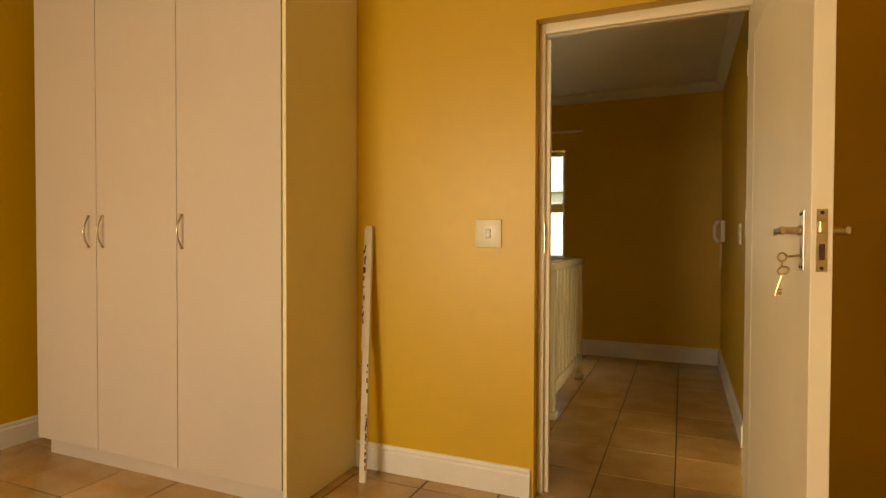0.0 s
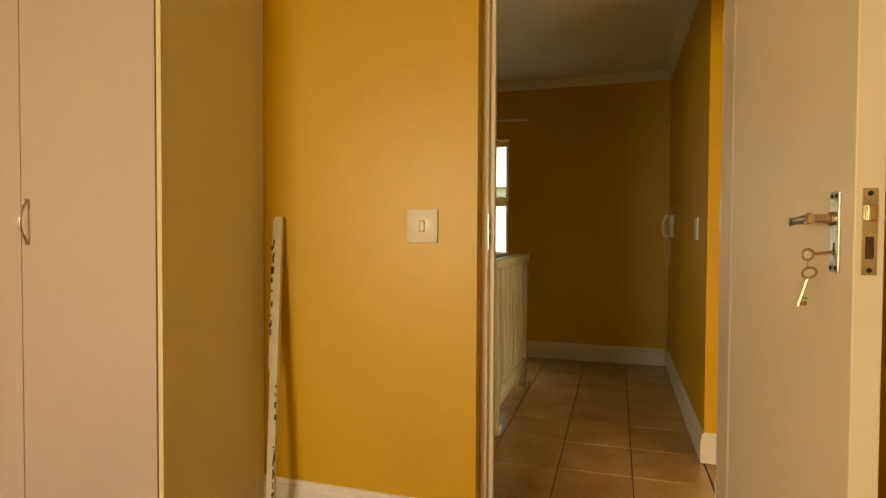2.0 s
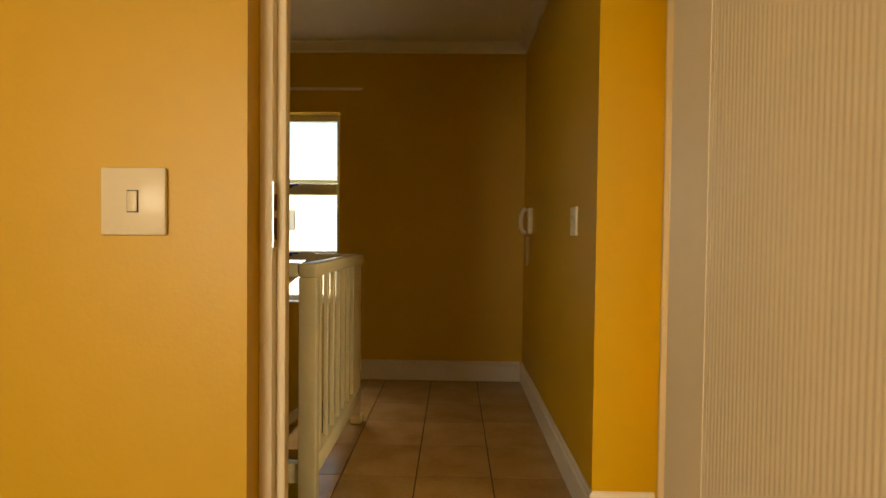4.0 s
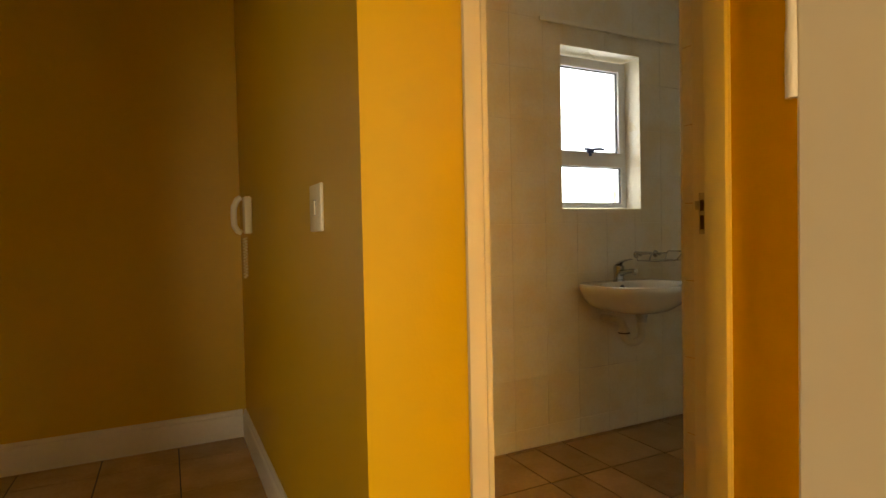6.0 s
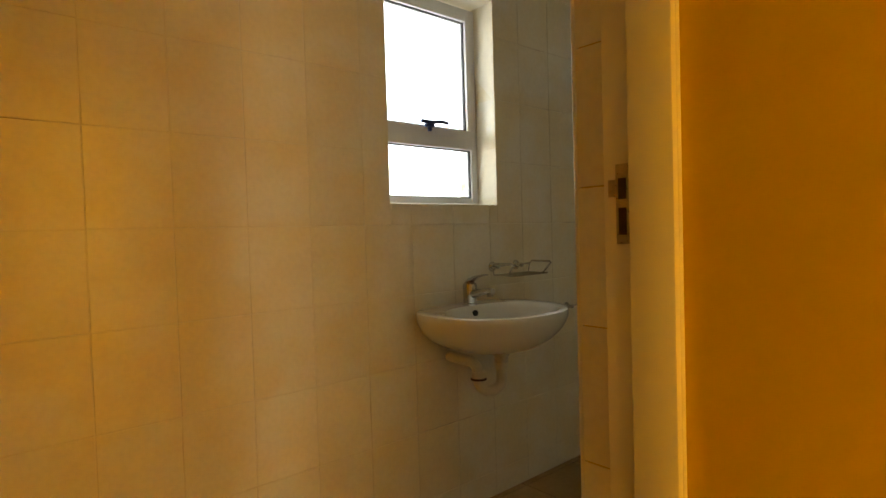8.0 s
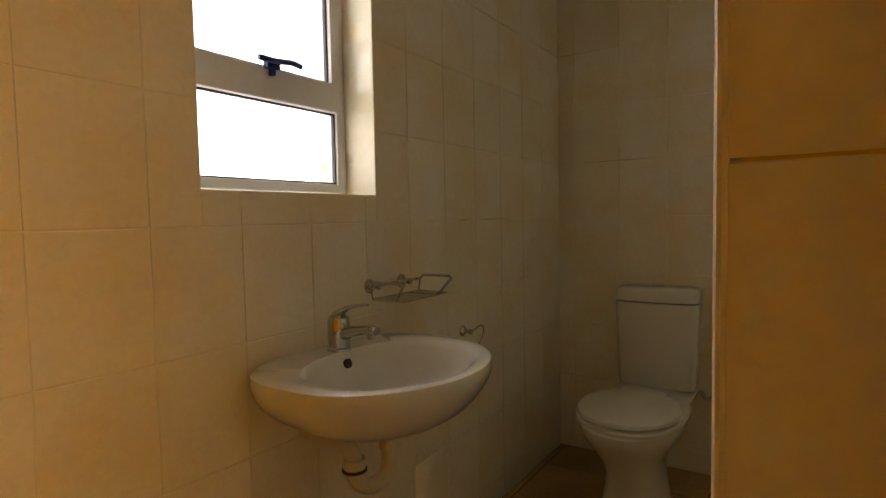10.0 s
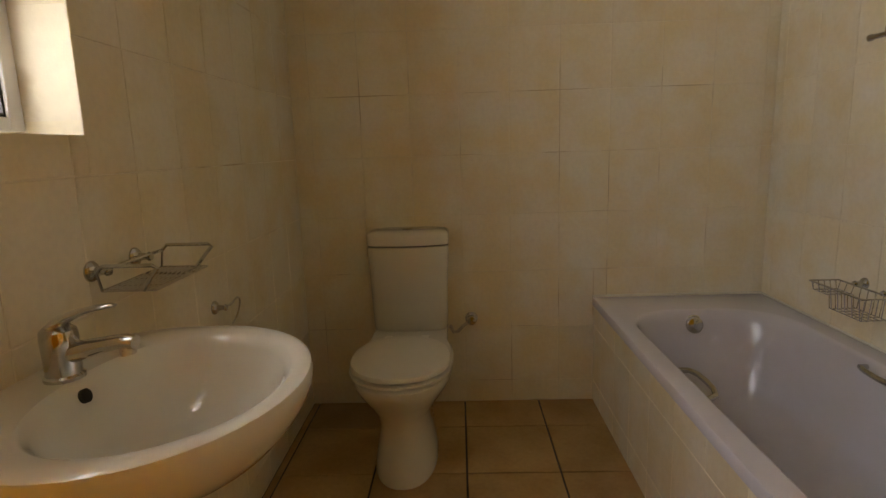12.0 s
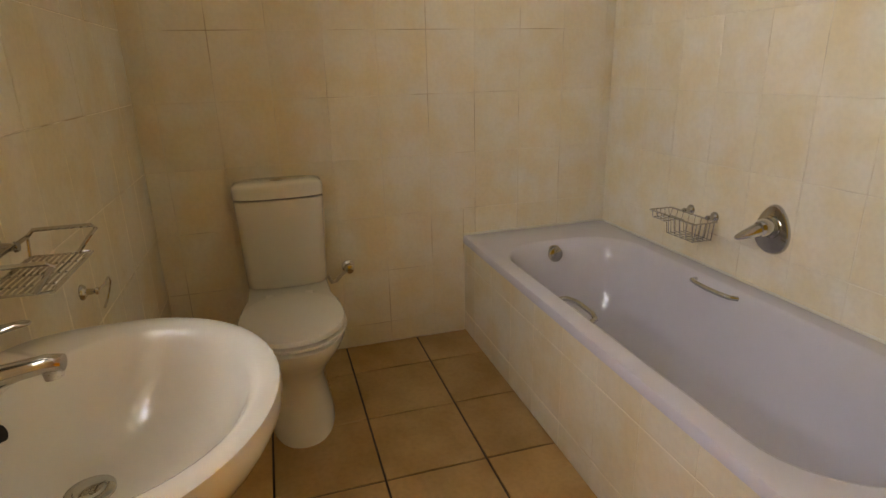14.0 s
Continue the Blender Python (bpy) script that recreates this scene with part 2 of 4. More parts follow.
struct("wall_landing_side", boxes((X_S, X_S + 0.12, Y_E, Y_F, -0.15, H), (X_S + 0.12, B0, Y_E, Y_E2 - 0.008, -0.15, H), (B0, B1, Y_E, Y_E2 - 0.008, DT, H), bev=0.0), OCHRE, "ochre painted landing wall with a slight sheen", "wall")
struct("wall_alcove_end", boxes((X_N, X_N2 - 0.008, Y_D2, Y_E + 0.121, -0.15, H), (1.7315, X_N2 - 0.008, Y_E + 0.121, Y_E2 - 0.008, -0.15, H), (X_N, 1.7315, Y_E + 0.121, Y_E2 - 0.008, DT, H)), OCHRE, "ochre painted end wall of the passage", "wall")
BW0, BW1, BZ0, BZ1 = 2.02, 2.582, 1.241, 2.107
wall_window = struct("wall_bath_window", boxes((X_S + 0.12, BW0, Y_W + 0.0015, Y_W + 0.23, -0.15, H), (BW1, X_T + 0.12, Y_W + 0.0015, Y_W + 0.23, -0.15, H), (BW0, BW1, Y_W + 0.0015, Y_W + 0.23, -0.15, BZ0), (BW0, BW1, Y_W + 0.0015, Y_W + 0.23, BZ1, H)), WGROUT, "bathroom wall of cream tiles with a small window", "wall")
wall_back = struct("wall_bath_back", boxes((X_T + 0.0015, X_T + 0.12, Y_D2, Y_W + 0.0015, -0.15, H)), WGROUT, "bathroom back wall of cream mottled tiles", "wall")
wall_bath = struct("wall_bath_side", boxes((X_N2 - 0.008, X_T + 0.0015, Y_D2, Y_S - 0.0015, -0.15, H)), WGROUT, "cream tiled wall beside the bath", "wall")
struct("wall_stair_inner", boxes((X_L, -0.70, 3.42, 3.50, GF, -0.16)), OCHRE, "ochre wall under the landing edge", "wall")
struct("ceiling_bedroom", boxes((X_L - 0.12, X_R + 0.12, Y_B - 0.12, Y_D2, H, H + 0.06)), CEIL, "plain white plaster bedroom ceiling", "ceiling")
struct("ceiling_landing", boxes((X_L - 0.12, X_N2, Y_D2, Y_E2, H, H + 0.06), (X_L - 0.12, X_S + 0.12, Y_E2, Y_F + 0.22, H, H + 0.06)), CEIL, "plain white plaster landing ceiling", "ceiling")
struct("ceiling_bathroom", boxes((X_S + 0.12, X_T + 0.12, Y_E2, Y_W + 0.23, H, H + 0.06), (X_N2, X_T + 0.12, Y_D2, Y_E2, H, H + 0.06)), CEIL, "plain white plaster bathroom ceiling", "ceiling")
floor_bed = struct("floor_bedroom", boxes((X_L - 0.12, X_R + 0.12, Y_B - 0.12, Y_D + 0.05, -0.15, -0.006)), GROUT, "bedroom floor of square beige ceramic tiles", "floor")
floor_land = struct("floor_landing", boxes((-0.70, X_S, Y_D + 0.05, Y_F, -0.15, -0.006), (X_S, X_N2 - 0.01, Y_D + 0.05, Y_E + 0.12, -0.15, -0.006), (X_L, -0.70, Y_D2, 3.50, -0.15, -0.006), (-0.86, -0.70, 4.60, Y_F, -0.15, -0.006)), GROUT, "landing floor of glossy beige ceramic tiles", "floor")
floor_bath = struct("floor_bathroom", boxes((X_S + 0.12, X_T + 0.12, Y_E + 0.12, Y_W + 0.1, -0.15, -0.006), (X_N2 - 0.01, X_T + 0.12, Y_D2, Y_E + 0.12, -0.15, -0.006)), GROUT, "bathroom floor of square beige ceramic tiles", "floor")
floor_low = struct("floor_lower", boxes((X_L, X_S + 0.12, Y_D2, Y_F, GF - 0.1, GF)), FLOORT, "lower hall floor seen down the stairwell", "floor")


def skirting(name, a, b, out, tall=1.0):
    """A skirting board from a to b; out: the direction into the room."""
    a, b, o = Vector((*a, 0)), Vector((*b, 0)), Vector((*out, 0))
    prof = [(0, 0.002), (0.018, 0.002), (0.018, 0.118), (0.015, 0.126), (0.011, 0.130), (0.013, 0.138), (0.011, 0.148), (0.005, 0.155), (0, 0.155)]
    bm = bmesh.new()
    loft(bm, [[p + o * d + Vector((0, 0, z * tall)) for d, z in prof] for p in (a, b)])
    return struct(name, bm, SKIRT, "white moulded skirting board along the wall", "skirting")


skirting("baseboard_1", (X_L, Y_D), (D0 - 0.012, Y_D), (0, -1), 0.86)
skirting("baseboard_2", (D1 + 0.012, Y_D), (X_R, Y_D), (0, -1))
skirting("baseboard_3", (X_L, Y_B), (X_L, Y_D - 0.019), (1, 0), 0.86)
skirting("baseboard_4", (X_R, Y_B), (X_R, Y_D - 0.019), (-1, 0))
skirting("baseboard_5", (-0.86, Y_F), (X_S - 0.019, Y_F), (0, -1))
skirting("baseboard_6", (X_S, Y_E - 0.018), (X_S, Y_F), (-1, 0))
skirting("baseboard_7", (X_S, Y_E), (B0 - 0.012, Y_E), (0, -1))
skirting("baseboard_8", (X_N, Y_D2 + 0.019), (X_N, Y_E - 0.012), (-1, 0))
skirting("baseboard_9", (D1 + 0.012, Y_D2), (S0, Y_D2), (0, 1))
skirting("baseboard_10", (X_L, Y_D2), (D0 - 0.012, Y_D2), (0, 1))


def cornice(name, a, b, out):
    a, b, o = Vector((*a, 0)), Vector((*b, 0)), Vector((*out, 0))
    prof = [(0, H - 0.001), (0, H - 0.075), (0.012, H - 0.070), (0.014, H - 0.058), (0.03, H - 0.045), (0.045, H - 0.028), (0.058, H - 0.016), (0.066, H - 0.012), (0.07, H - 0.001)]
    bm = bmesh.new()
    loft(bm, [[p + o * d + Vector((0, 0, z)) for d, z in prof] for p in (a, b)])
    return struct(name, bm, CEIL, "white moulded plaster cornice under the ceiling", "cornice")


cornice("trim_1", (X_L, Y_F), (X_S, Y_F), (0, -1))
cornice("trim_2", (X_S, Y_E), (X_S, Y_F), (-1, 0))
cornice("trim_3", (X_L, Y_D2), (X_N, Y_D2), (0, 1))
cornice("trim_4", (X_L, Y_D2), (X_L, Y_F), (1, 0))
cornice("trim_5", (X_S, Y_E), (X_N, Y_E), (0, -1))
cornice("trim_6", (X_L, Y_D), (X_R, Y_D), (0, -1))
cornice("trim_7", (X_L, Y_B), (X_L, Y_D), (1, 0))


# ---- doors ----
def door_frame(name, x0, x1, y0, y1, top, label, swing):
    """A steel frame round an opening; swing: -1 where the door closes on the y0 side, 1 on the y1 side."""
    f = thing(name, (x0 + x1) / 2, y0, 0, label, "door frame", kind="structure")
    w, s = 0.045, 0.016
    w2 = w if swing < 0 else 0.014
    w1 = 0.028 if swing < 0 else w
    ya, yb = (y0 + 0.063, y1 + 0.005) if swing < 0 else (y0 - 0.010, y1 + 0.010)
    sa, sb = (ya + 0.022, yb) if swing < 0 else (ya, yb - 0.055)
    for nm, e, i in (("jamb", x0, x0 + w1), ("jamb", x1 - w2, x1)):
        s = 0.016 if swing > 0 else 0.020 if e == x0 else 0.004
        bm = bmesh.new()
        box(bm, min(e, i), max(e, i), ya, yb, 0.0, top, 0.004)
        xs = (i, i + s) if e == x0 else (e - s, e)
        box(bm, xs[0], xs[1], sa, sb, 0.0, top - w - s, 0.003)
        part(nm, bm, WHITE, f, smooth=True)
    bm = bmesh.new()
    box(bm, x0 + w1, x1 - w2, ya, yb, top - w, top, 0.004)
    box(bm, x0 + w1, x1 - w2, sa, sb, top - w - s, top - w, 0.003)
    part("head", bm, WHITE, f, smooth=True)
    return f


frame_bed = door_frame("door_frame_1", D0, D1, Y_D, Y_D2, DT, "white painted steel door frame of the bedroom", -1)
frame_bath = door_frame("door_frame_2", B0, B1, Y_E, Y_E + 0.11, DT, "white painted steel door frame of the bathroom", 1)


def strike(parent, x, y, z, sgn):
    """A strike plate on a jamb; sgn: the way it faces along x."""
    bm = boxes((x, x + sgn * 0.0025, y - 0.012, y + 0.012, z - 0.065, z + 0.065), (x, x + sgn * 0.003, y + 0.012, y + 0.026, z + 0.012, z + 0.040))
    pl = part("strike_plate", bm, NICKEL, parent, "worn nickel strike plate")
    for a, b in ((0.008, 0.042), (-0.050, -0.006)):
        part("bolt_hole", boxes((x + sgn * 0.0028, x + sgn * 0.0036, y - 0.007, y + 0.007, z + a, z + b)), CHIP, pl)


strike(frame_bath, B1 - 0.014, Y_E + 0.083, 1.165, -1)
strike(frame_bed, D0 + 0.028, Y_D + 0.073, 1.165, 1)


def bedroom_door(hx, hy, angle):
    """A moulded door leaf hinged at (hx, hy); in its own measure it runs along -y from the hinge, its outer face towards -x."""
    d = new("door_1")
    d.matrix_basis = pose(hx, hy, 0.008, 0, 0, angle)
    tagged(d, "white painted panel door standing open with a key in its lock", "door", kind="structure")
    W, T, top = 1.03, 0.044, 2.06
    m0, m1 = 0.158, 0.135

    def sub(name, bm, material, parent, label="", smooth=False):
        ob = new(name, mesh_of(name, bm, material, smooth))
        ob.parent = parent
        if label:
            ob["label"] = label
        return ob
    bm = bmesh.new()
    box(bm, 0, T, -W, -W + m1, 0, top, 0.002)
    box(bm, 0, T, -m0, 0, 0, top, 0.002)
    box(bm, 0, T, -W + m1, -m0, 0, 0.16, 0)
    box(bm, 0, T, -W + m1, -m0, top - 0.13, top, 0)
    sub("leaf", bm, WHITE, d)
    y0, y1 = -W + m1, -m0
    bm = bmesh.new()
    for ya, yb in ((y0, y0 + 0.012), (y1 - 0.012, y1)):
        box(bm, 0.0010, 0.012, ya, yb, 0.16, top - 0.13, 0.0004)
    sub("moulding", bm, WHITE, d)
    y0, y1 = y0 + 0.012, y1 - 0.012
    n = 62
    bm = bmesh.new()
    low, high = [], []
    for k in range(n * 4 + 1):
        y = y0 + (y1 - y0) * k / (n * 4)
        x = 0.0017 - 0.0008 * (0, 0.75, 1, 0.75)[k % 4]
        low.append(bm.verts.new((x, y, 0.16)))
        high.append(bm.verts.new((x, y, top - 0.13)))
    for k in range(n * 4):
        bm.faces.new((low[k], low[k + 1], high[k + 1], high[k]))
    box(bm, 0.012, T - 0.006, y0, y1, 0.16, top - 0.13)
    sub("panel", bm, WHITE, d, "finely reeded white panel", True)
    for hz in (0.25, 1.22, 1.86):
        bm = boxes((0.001, 0.003, -0.001, 0.001, hz - 0.05, hz + 0.05))
        turned(bm, (0.001, 0.002, hz - 0.05), (0, 0, 1), [(0, 0.003), (0.032, 0.003), (0.033, 0.0026), (0.067, 0.0026), (0.068, 0.003), (0.10, 0.003)], 10)
        sub("hinge", bm, WHITE, d, "painted steel butt hinge", True)
    # lock furniture
    py, pz = -W + 0.070, 1.152
    for side in (-1, 1):
        x = 0 if side < 0 else T
        plate = sub("handle_plate", boxes((x + (side * 0.004 if side < 0 else 0), x + (0 if side < 0 else 0.004), py - 0.019, py + 0.019, pz - 0.072, pz + 0.072), bev=0.0012), NICKEL, d, "worn nickel lock plate")
        bm = turned(bmesh.new(), (x, py, pz + 0.024), (side, 0, 0), [(0.003, 0.012), (0.012, 0.012), (0.014, 0.009), (0.040, 0.008), (0.042, 0.010), (0.050, 0.010)], 16)
        rings = []
        for u, w, h in ((-0.012, 0.006, 0.009), (0.0, 0.008, 0.011), (0.03, 0.007, 0.009), (0.07, 0.005, 0.007), (0.098, 0.004, 0.009), (0.103, 0.002, 0.004)):
            rings.append([Vector((x + side * (0.044 + w * math.cos(2 * math.pi * k / 12)), py + u, pz + 0.024 - 0.04 * u + h * math.sin(2 * math.pi * k / 12))) for k in range(12)])
        loft(bm, rings)
        sub("lever", bm, NICKEL, plate, "", True)
        bm = bmesh.new()
        for dz in (-0.064, 0.064):
            for dy in (-0.010, 0.010):
                turned(bm, (x, py + dy, pz + dz), (side, 0, 0), [(0.0035, 0.004), (0.006, 0.0035), (0.0065, 0.001)], 8)
        sub("screws", bm, DARK, plate)
        sub("keyhole", boxes((x + side * 0.0042 - 0.0004, x + side * 0.0042 + 0.0004, py - 0.003, py + 0.003, pz - 0.042, pz - 0.018)), DARK, plate)
    lock = sub("lock_faceplate", boxes((T / 2 - 0.011, T / 2 + 0.011, -W - 0.002, -W + 0.002, pz - 0.072, pz + 0.072)), NICKEL, d, "worn nickel lock faceplate")
    sub("latch_bolt", boxes((T / 2 - 0.007, T / 2 + 0.007, -W - 0.010, -W - 0.001, pz + 0.018, pz + 0.045), bev=0.002), BRASS, lock)
    sub("dead_bolt", boxes((T / 2 - 0.006, T / 2 + 0.006, -W - 0.0032, -W - 0.001, pz - 0.045, pz - 0.008)), CHIP, lock)
    bm = bmesh.new()
    for dz in (-0.064, 0.064):
        turned(bm, (T / 2, -W - 0.001, pz + dz), (0, -1, 0), [(0, 0.005), (0.002, 0.004), (0.0022, 0.001)], 8)
    sub("screws", bm, DARK, lock)
    # keys
    kz = pz - 0.036
    bm = bmesh.new()
    tube(bm, [(-0.003, py, kz), (-0.034, py + 0.004, kz - 0.004)], 0.0028, 8)
    tube(bm, arc((-0.043, py + 0.005, kz - 0.005), 0.010, 0, 340, 18, (1, 0.25, 0), (0, 0, 1)), 0.0024, 6, True)
    key = sub("key", bm, BRASS, d, "brass mortice key in the lock")
    bm = tube(bmesh.new(), arc((-0.043, py + 0.004, kz - 0.021), 0.008, 0, 350, 16, (0.3, 1, 0), (0, 0, 1)), 0.0010, 5, True)
    sub("key_ring", bm, BRASS, key)
    bm = bmesh.new()
    tube(bm, arc((-0.040, py + 0.004, kz - 0.038), 0.011, 0, 345, 18, (1.1, 0.2, 0.1), (0, 0, 0.85)), 0.0025, 6, True)
    tube(bm, [(-0.042, py + 0.005, kz - 0.047), (-0.056, py + 0.008, kz - 0.100)], 0.0030, 8)
    box(bm, -0.054, -0.042, py + 0.0065, py + 0.0095, kz - 0.098, kz - 0.090)
    box(bm, -0.052, -0.041, py + 0.0060, py + 0.0090, kz - 0.087, kz - 0.083)
    sub("hanging_key", bm, BRASS, key)
    return d


bedroom_door(0.404, Y_D + 0.108, 2.1)


# ---- windows ----
def landing_window():
    w = thing("window_1", (L0 + L1) / 2, Y_F + 0.15, LZ0, "tall white aluminium window with four panes and dark stays", "window", kind="structure")
    y0, y1, yd = Y_F + 0.12, Y_F + 0.165, Y_F + 0.11
    fr = 0.045
    part("window_frame", boxes((L0, L0 + fr, y0, y1, LZ0, LZ1), (L1 - fr, L1, y0, y1, LZ0, LZ1), (L0 + fr, L1 - fr, y0, y1, LZ0, LZ0 + fr), (L0 + fr, L1 - fr, y0, y1, LZ1 - fr, LZ1), bev=0.003), ALU, w)
    rails = ((1.435, 1.525), (0.915, 0.985))
    for a, b in rails:
        part("transom", boxes((L0 + fr, L1 - fr, y0 - 0.004, y1, a, b), bev=0.004), ALU, w)
    for a, b in ((LZ0 + fr, 0.915), (0.985, 1.435), (1.525, LZ1 - fr)):
        p = part("pane", boxes((L0 + fr, L1 - fr, y0 + 0.02, y0 + 0.026, a, b)), CLEAR, w)
        p.visible_shadow = False
        part("gasket", boxes((L0 + fr, L0 + fr + 0.005, y0 + 0.012, y0 + 0.019, a, b), (L1 - fr - 0.005, L1 - fr, y0 + 0.012, y0 + 0.019, a, b), (L0 + fr + 0.005, L1 - fr - 0.005, y0 + 0.012, y0 + 0.019, a, a + 0.005)), RUBBER, w)
    for z in (1.505, 0.965):
        bm = bmesh.new()
        xm = (L0 + L1) / 2
        box(bm, xm - 0.015, xm + 0.015, y0 - 0.022, y0 - 0.004, z - 0.02, z + 0.012, 0.003)
        tube(bm, [(xm - 0.055, y0 - 0.024, z + 0.004), (xm, y0 - 0.03, z), (xm + 0.07, y0 - 0.026, z + 0.008)], 0.008, 8)
        part("window_stay", bm, BLUE, w, "dark blue window handle", True)
    part("window_sill", boxes((L0, L1, Y_F - 0.004, y0, LZ0, LZ0 + 0.012), bev=0.003), SKIRT, w)
    return w


def bath_window():
    w = thing("window_2", (BW0 + BW1) / 2, Y_W + 0.15, BZ0, "small white aluminium bathroom window with obscured panes", "window", kind="structure")
    y0, y1 = Y_W + 0.115, Y_W + 0.16
    a0, a1, z0, z1 = BW0, BW1, BZ0 + 0.010, BZ1 - 0.010
    fr = 0.035
    part("window_frame", boxes((a0, a0 + fr, y0, y1, z0, z1), (a1 - fr, a1, y0, y1, z0, z1), (a0 + fr, a1 - fr, y0, y1, z0, z0 + 0.026), (a0 + fr, a1 - fr, y0, y1, z1 - fr, z1), bev=0.003), ALU, w)
    part("transom", boxes((a0 + fr, a1 - fr, y0 - 0.006, y1, 1.485, 1.570), bev=0.005), ALU, w)
    part("sash", boxes((a0 + fr, a0 + fr + 0.022, y0 - 0.006, y1, 1.571, z1 - fr), (a1 - fr - 0.022, a1 - fr, y0 - 0.006, y1, 1.571, z1 - fr), (a0 + fr + 0.022, a1 - fr - 0.022, y0 - 0.006, y1, z1 - fr - 0.022, z1 - fr), bev=0.003), ALU, w)
    for a, b, i in ((z0 + 0.026, 1.485, 0), (1.570, z1 - fr - 0.022, 0.022)):
        p = part("pane", boxes((a0 + fr + i, a1 - fr - i, y0 + 0.02, y0 + 0.026, a, b)), FROST, w, "white obscured glass")
        p.visible_shadow = False
        xa, xb = a0 + fr + i, a1 - fr - i
        part("gasket", boxes((xa, xa + 0.005, y0 + 0.008, y0 + 0.019, a, b), (xb - 0.005, xb, y0 + 0.008, y0 + 0.019, a, b), (xa + 0.005, xb - 0.005, y0 + 0.008, y0 + 0.019, a, a + 0.005), (xa + 0.005, xb - 0.005, y0 + 0.008, y0 + 0.019, b - 0.005, b)), RUBBER, w)
    bm = bmesh.new()
    xm, z = 2.30, 1.575
    box(bm, xm - 0.022, xm + 0.022, y0 - 0.026, y0 - 0.006, z - 0.014, z + 0.014, 0.004)
    tube(bm, [(xm - 0.05, y0 - 0.026, z + 0.006), (xm, y0 - 0.034, z + 0.004), (xm + 0.05, y0 - 0.036, z + 0.010), (xm + 0.085, y0 - 0.030, z + 0.008)], 0.008, 8)
    box(bm, xm - 0.006, xm + 0.006, y0 - 0.024, y0 - 0.008, z - 0.030, z - 0.012, 0.002)
    part("window_handle", bm, BLUE, w, "dark blue plastic handle", True)
    return w


landing_window()
bath_window()


def bed_window():
    w = thing("window_3", (W0 + W1) / 2, Y_B - 0.06, WZ0, "wide white aluminium bedroom window", "window", kind="structure")
    part("window_frame", boxes((W0, W0 + 0.05, Y_B - 0.08, Y_B - 0.03, WZ0, WZ1), (W1 - 0.05, W1, Y_B - 0.08, Y_B - 0.03, WZ0, WZ1), (W0 + 0.05, W1 - 0.05, Y_B - 0.08, Y_B - 0.03, WZ0, WZ0 + 0.05), (W0 + 0.05, W1 - 0.05, Y_B - 0.08, Y_B - 0.03, WZ1 - 0.05, WZ1)), ALU, w)


bed_window()


def curtain_rod(x0, x1, y, z, label):
    r = thing("curtain_rail", (x0 + x1) / 2, y, z, label, "curtain rail")
    part("rail", boxes((x0, x1, y - 0.030, y - 0.018, z - 0.010, z + 0.010), bev=0.002), WHITE, r)
    for x in (x0 + 0.08, (x0 + x1) / 2, x1 - 0.08):
        part("bracket", boxes((x - 0.008, x + 0.008, y - 0.018, y, z - 0.008, z + 0.008)), WHITE, r)


curtain_rod(-1.97, -0.75, Y_F, 2.235, "thin white curtain rail above the landing window")
curtain_rod(1.87, 2.82, Y_W, 2.215, "thin white curtain rail on the bathroom tiles")


# ---- bedroom ----
def wardrobe():
    x0, x1, yf, yb, top, pl = -2.985, -1.345, 1.745, 2.298, 2.45, 0.10
    w = thing("wardrobe", (x0 + x1) / 2, (yf + yb) / 2, 0, "tall white melamine wardrobe with three plain doors and bow handles", "wardrobe")
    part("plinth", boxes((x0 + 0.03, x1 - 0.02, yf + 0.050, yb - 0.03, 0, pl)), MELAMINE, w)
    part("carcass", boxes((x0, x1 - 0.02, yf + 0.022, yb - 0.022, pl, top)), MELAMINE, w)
    # lighter than the doors: side light is put into this panel's colour
    part("side_panel", boxes((x1 - 0.019, x1, yf + 0.004, yb, 0.004, top), bev=0.001), PANEL_LIT, w, "cream end panel, its colour lightened as if lit from the side")
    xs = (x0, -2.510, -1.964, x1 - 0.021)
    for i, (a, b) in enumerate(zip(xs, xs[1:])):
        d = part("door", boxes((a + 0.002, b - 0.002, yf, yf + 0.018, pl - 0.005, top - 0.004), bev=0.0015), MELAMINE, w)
        hx = b - 0.052 if i == 0 else a + 0.050 if i == 1 else a + 0.037
        bm = tube(bmesh.new(), arc((hx, yf + 0.088, 1.190), 0.118, 228, 312, 14, (0, 0, 1), (0, 1, 0)), 0.0046, 10)
        for s in (-1, 1):
            turned(bm, (hx, yf, 1.190 + s * 0.076), (0, -1, 0), [(0, 0.007), (0.006, 0.0055), (0.013, 0.0045)], 12)
        part("handle", bm, NICKEL, d, "bowed satin nickel handle", True)
    return w


wardrobe()


